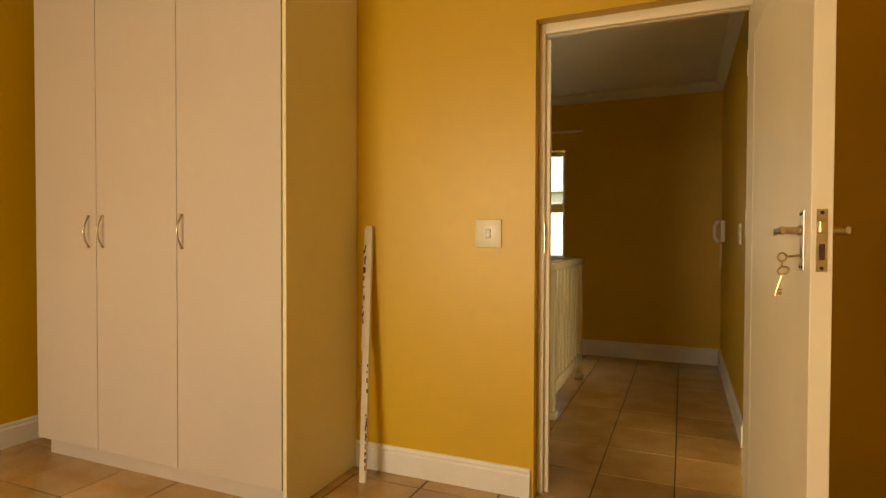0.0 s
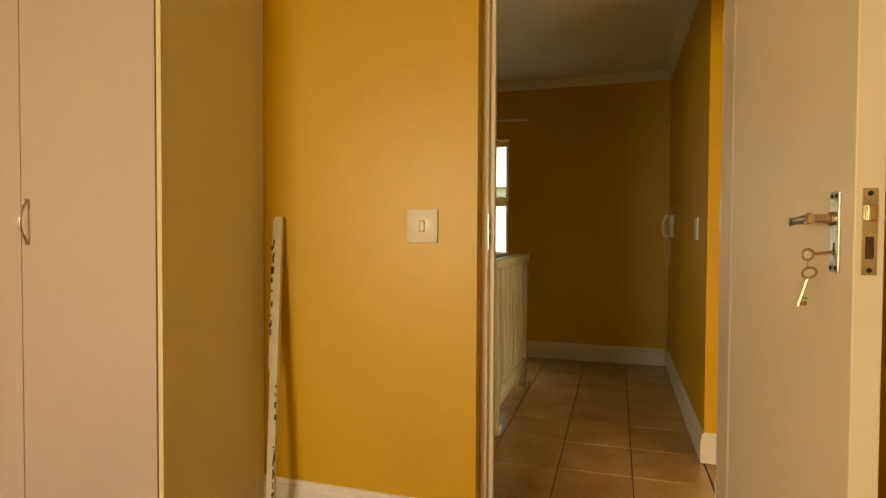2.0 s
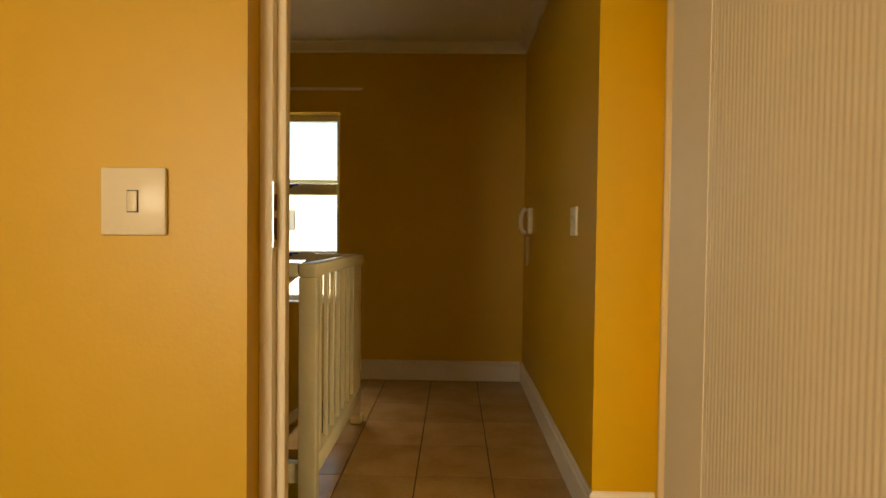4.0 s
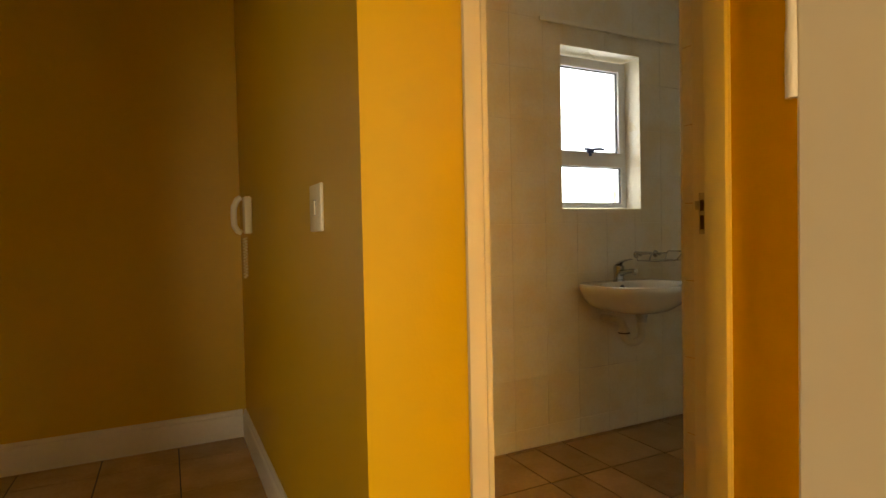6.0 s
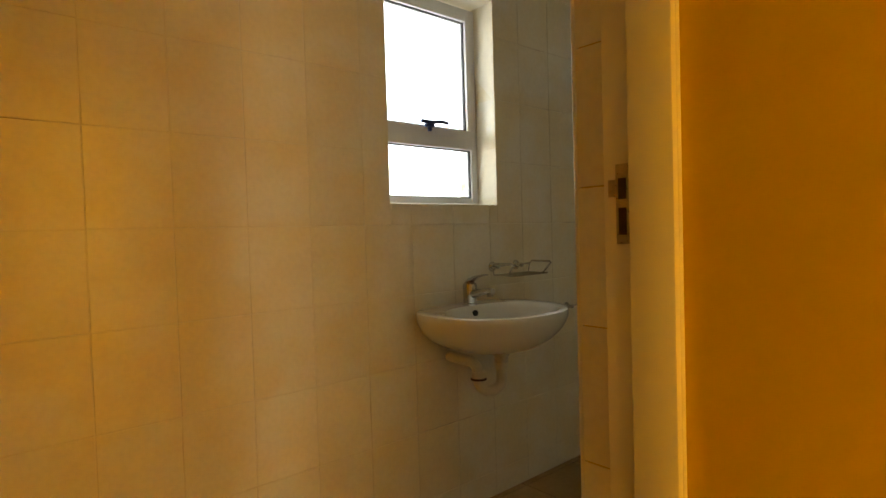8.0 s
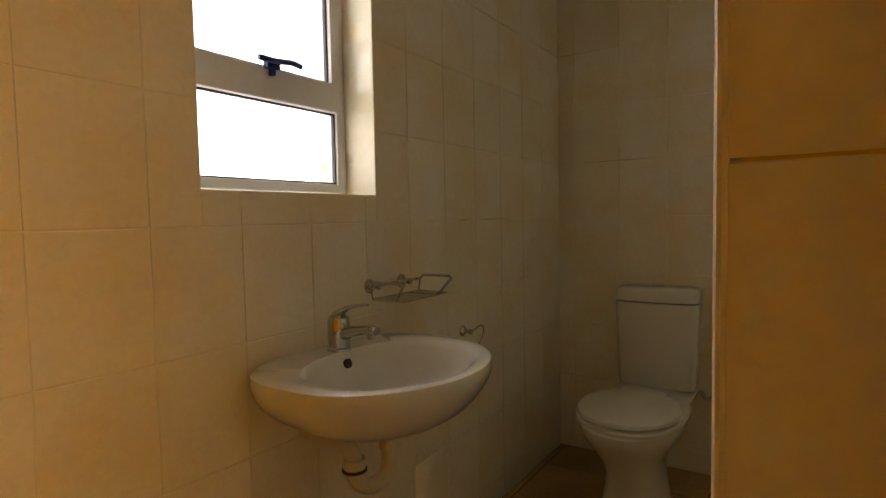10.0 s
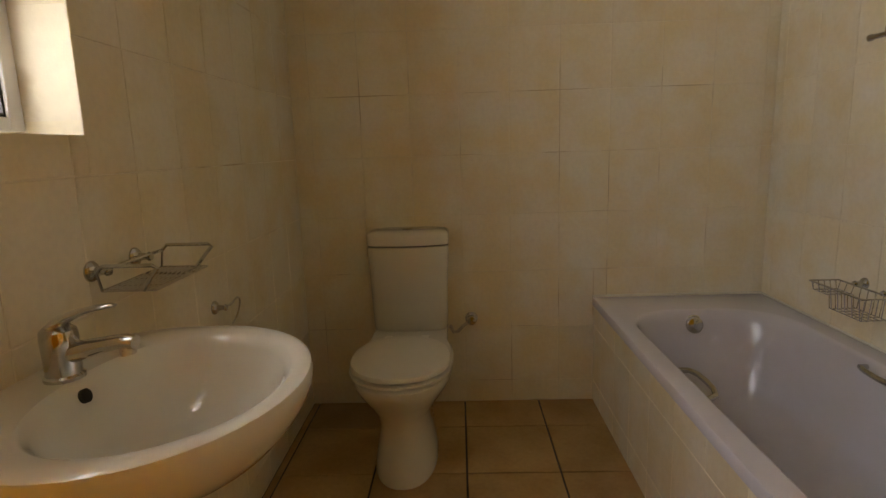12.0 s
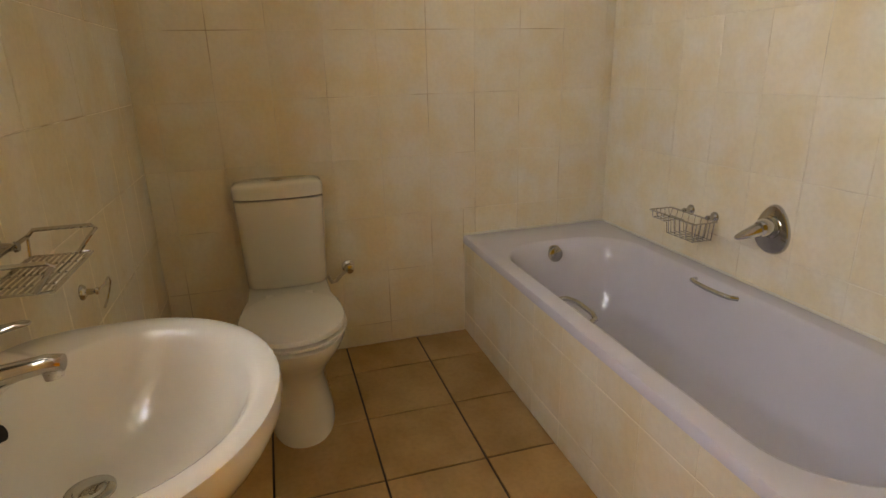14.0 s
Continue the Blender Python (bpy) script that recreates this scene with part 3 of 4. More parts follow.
def leaning_stick():
    s = thing("timber_strip", -1.255, 2.20, 0, "chipped white painted timber strip leaning in the corner", "timber strip")
    a, b = Vector((-1.215, 2.145, 0.0)), Vector((-1.262, 2.286, 1.222))
    d = b - a
    bm = bmesh.new()
    loft(bm, [[p + Vector((x, y, 0)) for x, y in ((-0.017, -0.008), (0.017, -0.008), (0.017, 0.008), (-0.017, 0.008))] for p in (a, b)])
    part("strip", bm, STICKM, s)
    bm = bmesh.new()
    loft(bm, [[p + Vector((x, y, 0)) for x, y in ((-0.0255, -0.006), (-0.0176, -0.006), (-0.0176, 0.010), (-0.0255, 0.010))] for p in (a + d * 0.50, b - d * 0.01)])
    part("edge_strip", bm, STICKM, s)
    rnd = random.Random(5)
    for k in range(46):
        low = k % 2 == 0
        t = rnd.uniform(0.05, 0.22) if low and k % 4 else rnd.uniform(0.18, 0.45) if low else rnd.uniform(0.60, 0.92)
        p = a + d * t
        x = rnd.uniform(0.010, 0.0155) if low else rnd.uniform(-0.0235, -0.015)
        h = rnd.uniform(0.003, 0.012)
        part("chip", box(bmesh.new(), p.x + x - rnd.uniform(0.002, 0.005), p.x + x + rnd.uniform(0.002, 0.004), p.y - 0.0092, p.y - 0.006, p.z - h, p.z + h), CHIP, s)
    

leaning_stick()


def switch_plate(m, label):
    """A square switch plate; in its own measure it faces -y."""
    s = new("light_switch")
    s.matrix_basis = m
    tagged(s, label, "light switch")
    for nm, bm, material in (("plate", boxes((-0.062, 0.062, -0.010, 0, -0.064, 0.064), bev=0.004), SWITCH), ("rocker", boxes((-0.009, 0.009, -0.0135, -0.0102, -0.019, 0.019), bev=0.001), SWITCH), ("rocker_gap", boxes((-0.011, 0.011, -0.0108, -0.0095, -0.021, 0.021)), RUBBER)):
        ob = new(nm, mesh_of(nm, bm, material, True))
        ob.parent = s


switch_plate(pose(-0.643, Y_D, 1.185), "square cream light switch on the ochre bedroom wall")
switch_plate(pose(X_S, 3.755, 1.195, 0, 0, -90), "square cream light switch on the landing wall")


def intercom():
    i = thing("intercom", X_S, 5.12, 1.12, "cream wall intercom handset with a coiled cord", "intercom")
    part("base", boxes((X_S - 0.035, X_S, 5.08, 5.15, 1.14, 1.32), bev=0.008), SWITCH, i, "", True)
    bm = tube(bmesh.new(), [(X_S - 0.045, 5.115, 1.145), (X_S - 0.062, 5.115, 1.152), (X_S - 0.078, 5.115, 1.18), (X_S - 0.080, 5.115, 1.225), (X_S - 0.078, 5.115, 1.27), (X_S - 0.062, 5.115, 1.305), (X_S - 0.045, 5.115, 1.315)], 0.014, 12)
    part("handset", bm, SWITCH, i, "", True)
    pts = [Vector((X_S - 0.03 + 0.010 * math.cos(k * 0.9), 5.12 + 0.010 * math.sin(k * 0.9), 1.12 - 0.0022 * k)) for k in range(90)]
    part("cord", tube(bmesh.new(), pts, 0.0022, 6), SWITCH, i, "coiled cord", True)


intercom()


# ---- balustrade and stair ----
def balustrade():
    b = thing("balustrade", -0.585, 4.0, 0, "cream painted balustrade with square balusters round the stairwell", "balustrade")
    xb, ya, yb = -0.610, 3.455, 4.565
    rt, rb = 1.010, 0.955

    def post(x, y, w, z0, z1, foot=True):
        bm = box(bmesh.new(), x - w, x + w, y - w, y + w, z0, z1, 0.004)
        if foot:
            box(bm, x - w - 0.012, x + w + 0.012, y - w - 0.012, y + w + 0.012, z0, z0 + 0.05, 0.008)
        part("post", bm, RAILP, b, "", True)
    post(xb, ya, 0.034, 0, rb)
    post(xb, yb, 0.024, 0, rb)
    part("handrail", box(bmesh.new(), xb - 0.036, xb + 0.036, ya - 0.036, yb + 0.036, rb, rt, 0.010), RAILP, b, "", True)
    part("bottom_rail", box(bmesh.new(), xb - 0.022, xb + 0.022, ya + 0.029, yb - 0.024, 0.135, 0.215, 0.004), RAILP, b, "", True)
    n = 7
    for k in range(n):
        y = ya + 0.04 + (yb - 0.024 - ya - 0.04) * (k + 1) / (n + 1)
        part("baluster", box(bmesh.new(), xb - 0.010, xb + 0.010, y - 0.017, y + 0.017, 0.2155, rb, 0.003), RAILP, b)
    # the run beside the landing
    part("handrail", box(bmesh.new(), X_L, xb - 0.037, ya - 0.036, ya + 0.036, rb, rt, 0.010), RAILP, b, "", True)
    part("bottom_rail", box(bmesh.new(), X_L, xb - 0.030, ya - 0.022, ya + 0.022, 0.135, 0.215, 0.004), RAILP, b, "", True)
    x = xb - 0.121
    while x > X_L + 0.05:
        part("baluster", box(bmesh.new(), x - 0.024, x + 0.024, ya - 0.010, ya + 0.010, 0.2155, rb, 0.003), RAILP, b)
        x -= 0.134
    # the sloping run down the flight
    sl = 0.79
    x0, x1 = -0.86, -3.2
    part("handrail", box(bmesh.new(), x0, xb - 0.037, yb - 0.03, yb + 0.03, rb, rt, 0.008), RAILP, b, "", True)

    def slope(z0, z1, w):
        bm = bmesh.new()
        loft(bm, [[Vector((x, yb + y, z + (x - x0) * sl)) for y, z in ((-w, z0), (w, z0), (w, z1), (-w, z1))] for x in (x0 + 0.0005, x1)])
        return bm
    part("handrail", slope(rb, rt, 0.03), RAILP, b)
    part("bottom_rail", slope(0.10, 0.165, 0.02), RAILP, b)
    x = x0 - 0.06
    while x > x1:
        d = (x - x0) * sl
        part("baluster", box(bmesh.new(), x - 0.018, x + 0.018, yb - 0.018, yb + 0.018, 0.14 + d, rb + 0.01 + d, 0.003), RAILP, b)
        x -= 0.145


balustrade()

st = thing("staircase", -1.9, 5.0, -1.3, "tiled staircase going down beside the landing window", "staircase", kind="structure")
for k in range(10):
    xx = -0.86 - 0.235 * k
    part("step", boxes((xx - 0.235, xx, 4.60, Y_F, -0.185 * (k + 1) - 0.17, -0.185 * (k + 1)), bev=0.004), FLOORT, st)

# ---- bathroom ----
def spin(bm, place, angle):
    bmesh.ops.transform(bm, matrix=Matrix.Translation(place) @ Matrix.Rotation(radians(angle), 4, "Z"), verts=bm.verts)
    return bm


def basin():
    cx, cy, z = 2.326, 4.405, 0.842
    b = thing("washbasin", cx, Y_W, z, "white ceramic oval wall-hung washbasin with a chrome plug", "washbasin")
    bm = bmesh.new()
    R = []
    # underside up to the rim
    for f, dz in ((0.22, -0.155), (0.42, -0.150), (0.62, -0.134), (0.80, -0.104), (0.91, -0.074), (0.975, -0.046), (1.0, -0.026), (1.0, -0.012), (0.99, -0.003), (0.965, 0.0)):
        R.append(oval(cx, cy, z + dz, 0.286 * f, 0.248 * f, Y_W - 0.001 - cy, 64, 2.0, 3.4))
    # inner bowl
    by = cy - 0.024
    for f, dz in ((1.04, -0.001), (1.0, -0.006), (0.95, -0.020), (0.87, -0.055), (0.74, -0.095), (0.56, -0.125), (0.34, -0.140), (0.12, -0.145)):
        R.append(oval(cx, by + (1 - f) * 0.05, z + dz, 0.226 * f, 0.188 * f, 0.158 * f, 64, 2.0, 2.2))
    loft(bm, R)
    part("bowl", bm, CERAMIC, b, "", True)
    part("plug", turned(bmesh.new(), (cx - 0.002, by + 0.056, z - 0.1435), (0, 0, 1), [(0.0, 0.034), (0.004, 0.034), (0.006, 0.030), (0.0062, 0.022), (0.010, 0.020), (0.012, 0.004)], 24), CHROME, b, "chrome basin plug", True)
    part("overflow_hole", turned(bmesh.new(), (cx + 0.008, by + 0.146, z - 0.030), (0, -1, 0.35), [(-0.003, 0.012), (0.004, 0.012), (0.0045, 0.010)], 16), DARK, b)
    # waste and trap
    tx, ty = cx + 0.040, cy + 0.02
    part("waste", turned(bmesh.new(), (tx, ty, z - 0.213), (0, 0, 1), [(0.0, 0.026), (0.03, 0.026), (0.03, 0.033), (0.048, 0.033)], 20), NICKEL, b)
    bm = tube(bmesh.new(), [(tx, ty, z - 0.21), (tx, ty, z - 0.265)] + arc((tx - 0.042, ty + 0.02, z - 0.270), 0.047, 0, -180, 12, (0.9, -0.43, 0), (0, 0, 1)) + [(tx - 0.084, ty + 0.04, z - 0.245), (tx - 0.084, ty + 0.05, z - 0.222), (tx - 0.084, ty + 0.075, z - 0.206), (tx - 0.084, Y_W - 0.002, z - 0.203)], 0.021, 14)
    trap = part("trap", bm, PIPE, b, "white plastic trap", True)
    for px, py, pz in ((tx, ty, z - 0.232), (tx - 0.084, ty + 0.04, z - 0.262)):
        part("trap_nut", turned(bmesh.new(), (px, py, pz), (0, 0, 1), [(0, 0.027), (0.022, 0.027), (0.024, 0.024)], 14), PIPE, b)
    part("trap_washer", turned(bmesh.new(), (tx - 0.084, ty + 0.04, z - 0.269), (0, 0, 1), [(0, 0.030), (0.006, 0.030)], 16), CHIP, b)


basin()


def basin_tap():
    x, y, z = 2.340, 4.560, 0.842
    t = thing("basin_mixer", x, y, z, "chrome single-lever basin mixer tap", "tap")
    part("body", turned(bmesh.new(), (x, y, z), (0, 0.0, 1), [(0, 0.031), (0.006, 0.031), (0.009, 0.027), (0.04, 0.0275), (0.070, 0.0285), (0.082, 0.027), (0.092, 0.016), (0.094, 0.002)], 24), CHROME, t, "", True)
    rings = []
    for u, w, h, dz in ((0.0, 0.020, 0.021, 0.040), (0.035, 0.018, 0.017, 0.047), (0.075, 0.017, 0.013, 0.056), (0.108, 0.0165, 0.012, 0.061), (0.126, 0.014, 0.011, 0.059)):
        rings.append([Vector((x + w * math.cos(2 * math.pi * k / 16), y - u, z + dz + h * math.sin(2 * math.pi * k / 16))) for k in range(16)])
    part("spout", loft(bmesh.new(), rings), CHROME, t, "", True)
    part("aerator", turned(bmesh.new(), (x, y - 0.110, z + 0.058), (0, -0.1, -1), [(0, 0.0125), (0.019, 0.0125), (0.020, 0.010)], 16), NICKEL, t, "", True)
    rings = []
    for u, w, h, dz in ((-0.024, 0.012, 0.006, 0.080), (0.0, 0.022, 0.012, 0.092), (0.03, 0.018, 0.008, 0.107), (0.06, 0.014, 0.005, 0.116), (0.09, 0.011, 0.004, 0.121), (0.100, 0.006, 0.002, 0.121)):
        rings.append([Vector((x + w * math.cos(2 * math.pi * k / 16), y - u, z + dz + h * math.sin(2 * math.pi * k / 16))) for k in range(16)])
    part("lever", loft(bmesh.new(), rings), CHROME, t, "", True)


basin_tap()


def rosette(bm, p, axis, r=0.021):
    return turned(bm, p, axis, [(0, r), (0.004, r), (0.009, r * 0.8), (0.013, r * 0.45), (0.030, r * 0.35), (0.034, r * 0.5), (0.040, r * 0.4)], 20)


def wire_shelf():
    z = 0.978
    s = thing("wire_shelf", 2.65, Y_W, z, "chrome wire soap shelf on two round wall mounts", "wire shelf")
    for x in (2.540, 2.690):
        part("wall_mount", rosette(bmesh.new(), (x, Y_W, z), (0, -1, 0)), CHROME, s, "", True)
    x0, x1, y0, y1 = 2.505, 2.745, Y_W - 0.035, Y_W - 0.150
    zb, zt = z - 0.034, z + 0.004
    part("back_bar", tube(bmesh.new(), [(x0, y0, zt), (x1, y0, zt)], 0.0042, 8), CHROME, s, "", True)
    for x, e in ((x0, 0.01), (x1, -0.01)):
        part("side_arm", tube(bmesh.new(), [(x, y0, zt), (x, y0 - 0.012, zt + 0.012), (x, y1 + 0.006, zt + 0.012), (x, y1 - 0.002, zt + 0.006), (x + e * 0.3, y1 + 0.012, zt - 0.010), (x + e, y1 + 0.034, zb)], 0.0042, 8), CHROME, s, "", True)
    part("base_rim", tube(bmesh.new(), [(x0 + 0.01, y0, zb), (x0 + 0.01, y1 + 0.01, zb), (x1 - 0.01, y1 + 0.01, zb), (x1 - 0.01, y0, zb)], 0.003, 8, True), CHROME, s, "", True)
    for k in range(10):
        y = y0 + (y1 + 0.01 - y0) * (k + 0.5) / 10
        part("wire", tube(bmesh.new(), [(x0 + 0.01, y, zb), (x1 - 0.01, y, zb)], 0.0025, 6), CHROME, s)
    for k in range(3):
        x = x0 + 0.06 + k * 0.06
        part("wire", tube(bmesh.new(), [(x, y0, zb - 0.003), (x, y1 + 0.01, zb - 0.003)], 0.0018, 6), CHROME, s)
    for x in (x0, x1):
        for y in (y0,):
            part("strut", tube(bmesh.new(), [(x, y, zt), (x + (0.01 if x == x0 else -0.01), y, zb)], 0.0028, 6), CHROME, s)


wire_shelf()


def robe_hook():
    h = thing("towel_ring", 3.05, Y_W, 0.75, "small chrome towel ring on the tiled wall", "towel ring")
    part("wall_mount", rosette(bmesh.new(), (3.05, Y_W, 0.755), (0, -1, 0), 0.020), CHROME, h, "", True)
    part("ring", tube(bmesh.new(), [(3.05, Y_W - 0.036, 0.755)] + arc((3.088, Y_W - 0.040, 0.730), 0.044, 125, -70, 14, (1, 0, 0), (0, -0.3, 1)), 0.003, 8), CHROME, h, "", True)


robe_hook()


def toilet():
    cy = 4.134
    t = thing("toilet", 3.65, cy, 0, "white ceramic close-coupled toilet with its lid closed", "toilet")

    def ring(x0, x1, hw, z, p=2.3):
        pts = []
        for k in range(40):
            a = 2 * math.pi * k / 40
            c, s = math.cos(a), math.sin(a)
            pts.append(Vector(((x0 + x1) / 2 + (x1 - x0) / 2 * math.copysign(abs(c) ** (2 / p), c), cy + hw * math.copysign(abs(s) ** (2 / p), s), z)))
        return pts
    bm = loft(bmesh.new(), [ring(3.290, 3.80, 0.121, 0.0), ring(3.290, 3.80, 0.123, 0.012), ring(3.305, 3.79, 0.117, 0.05), ring(3.335, 3.78, 0.103, 0.14), ring(3.338, 3.79, 0.103, 0.195), ring(3.312, 3.82, 0.121, 0.25), ring(3.262, 3.85, 0.157, 0.308), ring(3.232, 3.87, 0.179, 0.345), ring(3.213, 3.88, 0.190, 0.375), ring(3.212, 3.88, 0.191, 0.396), ring(3.220, 3.88, 0.184, 0.402)])
    loft(bm, [rounded(3.845, cy, z, hx, hw, 0.03) for z, hx, hw in ((0.27, 0.10, 0.10), (0.34, 0.145, 0.150), (0.375, 0.150, 0.163), (0.393, 0.150, 0.165), (0.399, 0.146, 0.161))])
    part("pan", bm, CERAMIC, t, "", True)
    bm = loft(bmesh.new(), [ring(3.228, 3.66, 0.176, 0.406, 2.15), ring(3.216, 3.66, 0.188, 0.410, 2.15), ring(3.216, 3.66, 0.188, 0.419, 2.15), ring(3.226, 3.66, 0.178, 0.422, 2.15)])
    part("seat", bm, SEATP, t, "white plastic seat", True)
    bm = loft(bmesh.new(), [ring(3.238, 3.66, 0.166, 0.4275, 2.15), ring(3.219, 3.665, 0.185, 0.431, 2.15), ring(3.219, 3.665, 0.185, 0.438, 2.15), ring(3.225, 3.66, 0.180, 0.446, 2.15), ring(3.27, 3.62, 0.140, 0.450, 2.15)])
    part("lid", bm, SEATP, t, "white plastic lid, closed", True)
    for s in (-1, 1):
        part("hinge", box(bmesh.new(), 3.655, 3.69, cy + s * 0.075 - 0.018, cy + s * 0.075 + 0.018, 0.402, 0.44, 0.006), SEATP, t)

    def block(x0, x1, hw, z, r=0.03):
        pts = rounded((x0 + x1) / 2, cy, z, (x1 - x0) / 2, hw, r, 8)
        return [Vector((p.x - (0.026 * (1 - ((p.y - cy) / hw) ** 2) if p.x < (x0 + x1) / 2 else 0), p.y, p.z)) for p in front_split(pts)]

    def front_split(pts):
        """Adds points along the straight front, so that it can bow."""
        out = []
        for a, b in zip(pts, pts[1:] + pts[:1]):
            out.append(a)
            if (b - a).length > 0.1:
                out += [a.lerp(b, k / 8) for k in range(1, 8)]
        return out
    bm = loft(bmesh.new(), [block(3.868, 3.995, 0.160, 0.404), block(3.862, 3.995, 0.164, 0.42), block(3.856, 3.995, 0.172, 0.66), block(3.854, 3.995, 0.177, 0.778), block(3.857, 3.995, 0.174, 0.780), block(3.870, 3.995, 0.162, 0.780)])
    part("cistern", bm, CERAMIC, t, "", True)
    bm = loft(bmesh.new(), [block(3.870, 3.996, 0.162, 0.786), block(3.856, 3.996, 0.175, 0.786), block(3.853, 3.996, 0.178, 0.788), block(3.852, 3.996, 0.179, 0.826), block(3.857, 3.996, 0.175, 0.838), block(3.868, 3.992, 0.164, 0.845), block(3.90, 3.985, 0.130, 0.849)])
    part("cistern_lid", bm, CERAMIC, t, "", True)
    part("flush_button", turned(bmesh.new(), (3.915, cy, 0.848), (0, 0, 1), [(0, 0.026), (0.006, 0.026), (0.009, 0.022), (0.0095, 0.004)], 24), CHROME, t, "chrome push button", True)
    v = thing("angle_valve", X_T, 3.862, 0.40, "chrome angle valve with a hose to the cistern", "valve")
    part("valve", turned(bmesh.new(), (X_T, 3.862, 0.41), (-1, 0, 0), [(0, 0.030), (0.005, 0.029), (0.012, 0.018), (0.035, 0.016), (0.036, 0.021), (0.048, 0.020), (0.052, 0.012)], 18), CHROME, v, "", True)
    part("hose", tube(bmesh.new(), [(X_T - 0.03, 3.87, 0.405), (X_T - 0.035, 3.90, 0.385), (X_T - 0.04, 3.925, 0.36), (X_T - 0.05, 3.945, 0.36), (X_T - 0.06, 3.96, 0.395)], 0.008, 8), NICKEL, v, "", True)


toilet()


def bathtub():
    x0, x1, y0, y1, z = 2.030, X_T - 0.001, Y_S + 0.001, 3.306, 0.500
    b = thing("bathtub", (x0 + x1) / 2, (y0 + y1) / 2, 0, "white acrylic built-in bath with chrome grips and overflow", "bathtub")
    bm = bmesh.new()
    cx, cy, hx, hy = (x0 + x1) / 2, (y0 + y1) / 2, (x1 - x0) / 2, (y1 - y0) / 2
    ix0, ix1, iy0, iy1 = x0 + 0.09, x1 - 0.235, y0 + 0.085, y1 - 0.075

    def inner(dz, s, sx0=0.0, sx1=0.0, r=0.22):
        a, c = ix0 + s + sx0, ix1 - s - sx1
        d, e = iy0 + s, iy1 - s
        return rounded((a + c) / 2, (d + e) / 2, z + dz, (c - a) / 2, (e - d) / 2, min(r, (e - d) / 2 - 0.005), 9)
    R = [rounded(cx, cy, z - 0.035, hx, hy, 0.012, 9), rounded(cx, cy, z - 0.010, hx, hy, 0.012, 9), rounded(cx, cy, z - 0.002, hx - 0.004, hy - 0.004, 0.012, 9), rounded(cx, cy, z, hx - 0.012, hy - 0.012, 0.012, 9),
         inner(0.0, -0.012), inner(-0.002, -0.004), inner(-0.010, 0.003), inner(-0.05, 0.016, 0.01, 0.004), inner(-0.16, 0.032, 0.05, 0.015), inner(-0.29, 0.05, 0.10, 0.03), inner(-0.355, 0.085, 0.14, 0.04), inner(-0.375, 0.135, 0.18, 0.05, 0.16), inner(-0.380, 0.20, 0.25, 0.1, 0.1)]
    loft(bm, R, False, True)
    part("tub", bm, ACRYL, b, "", True)
    part("overflow", turned(bmesh.new(), (ix1 - 0.008, (iy0 + iy1) / 2 + 0.015, z - 0.062), (-1, 0, 0.12), [(0, 0.042), (0.006, 0.042), (0.010, 0.036), (0.024, 0.034), (0.029, 0.028), (0.030, 0.004)], 28), CHROME, b, "chrome overflow knob", True)
    for y, s in ((iy0 + 0.010, 1), (iy1 - 0.010, -1)):
        xa, xb = 3.19, 2.98
        pts = [(xa, y, z - 0.025), (xa - 0.012, y + s * 0.028, z - 0.020), (xa - 0.05, y + s * 0.040, z - 0.018), ((xa + xb) / 2, y + s * 0.043, z - 0.018), (xb + 0.05, y + s * 0.040, z - 0.018), (xb + 0.012, y + s * 0.028, z - 0.020), (xb, y, z - 0.025)]
        part("grip", tube(bmesh.new(), pts, 0.009, 10), CHROME, b, "chrome grip handle", True)
    return b


bathtub()
panel_wall = struct("bath_panel", boxes((X_N2, X_T - 0.001, 3.270, 3.2965, 0.0, 0.464), (X_N2, 2.029, Y_S, 3.296, 0.464, 0.490)), WGROUT, "cream tiled panel along the bath", "bath panel")


struct("trim_9", tube(bmesh.new(), [(X_T - 0.003, Y_S + 0.004, 0.503), (X_T - 0.003, 3.304, 0.503)], 0.006, 8), CERAMIC, "white silicone bead behind the bath", "sealant")
struct("trim_10", tube(bmesh.new(), [(X_N2 + 0.3, Y_S + 0.004, 0.503), (X_T - 0.012, Y_S + 0.004, 0.503)], 0.005, 8), CERAMIC, "white silicone bead along the bath", "sealant")


def soap_basket():
    z = 0.700
    s = thing("soap_basket", 3.30, Y_S, z, "chrome wire soap basket on two wall mounts over the bath", "soap basket")
    for x in (3.235, 3.365):
        part("wall_mount", rosette(bmesh.new(), (x, Y_S, z), (0, 1, 0), 0.020), CHROME, s, "", True)
    x0, x1, y0, y1 = 3.185, 3.445, Y_S + 0.035, Y_S + 0.135
    zt = z - 0.005
    part("rim_wire", tube(bmesh.new(), [(x0, y0, zt), (x0, y1, zt), (x1, y1, zt), (x1, y0, zt)], 0.0032, 8, True), CHROME, s, "", True)
    for k in range(8):
        x = x0 + 0.012 + (x1 - x0 - 0.024) * k / 7
        d = 0.072 if x < x1 - 0.10 else 0.030
        part("wire", tube(bmesh.new(), [(x, y0, zt), (x, y0 + 0.008, zt - d), (x, y1 - 0.008, zt - d), (x, y1, zt)], 0.0018, 6), CHROME, s)
    for k in range(5):
        y = y0 + 0.010 + (y1 - y0 - 0.02) * k / 4
        part("wire", tube(bmesh.new(), [(x0, y, zt), (x0 + 0.008, y, zt - 0.072), (x1 - 0.10, y, zt - 0.072), (x1 - 0.095, y, zt - 0.030), (x1 - 0.008, y, zt - 0.030), (x1, y, zt)], 0.0018, 6), CHROME, s)


soap_basket()


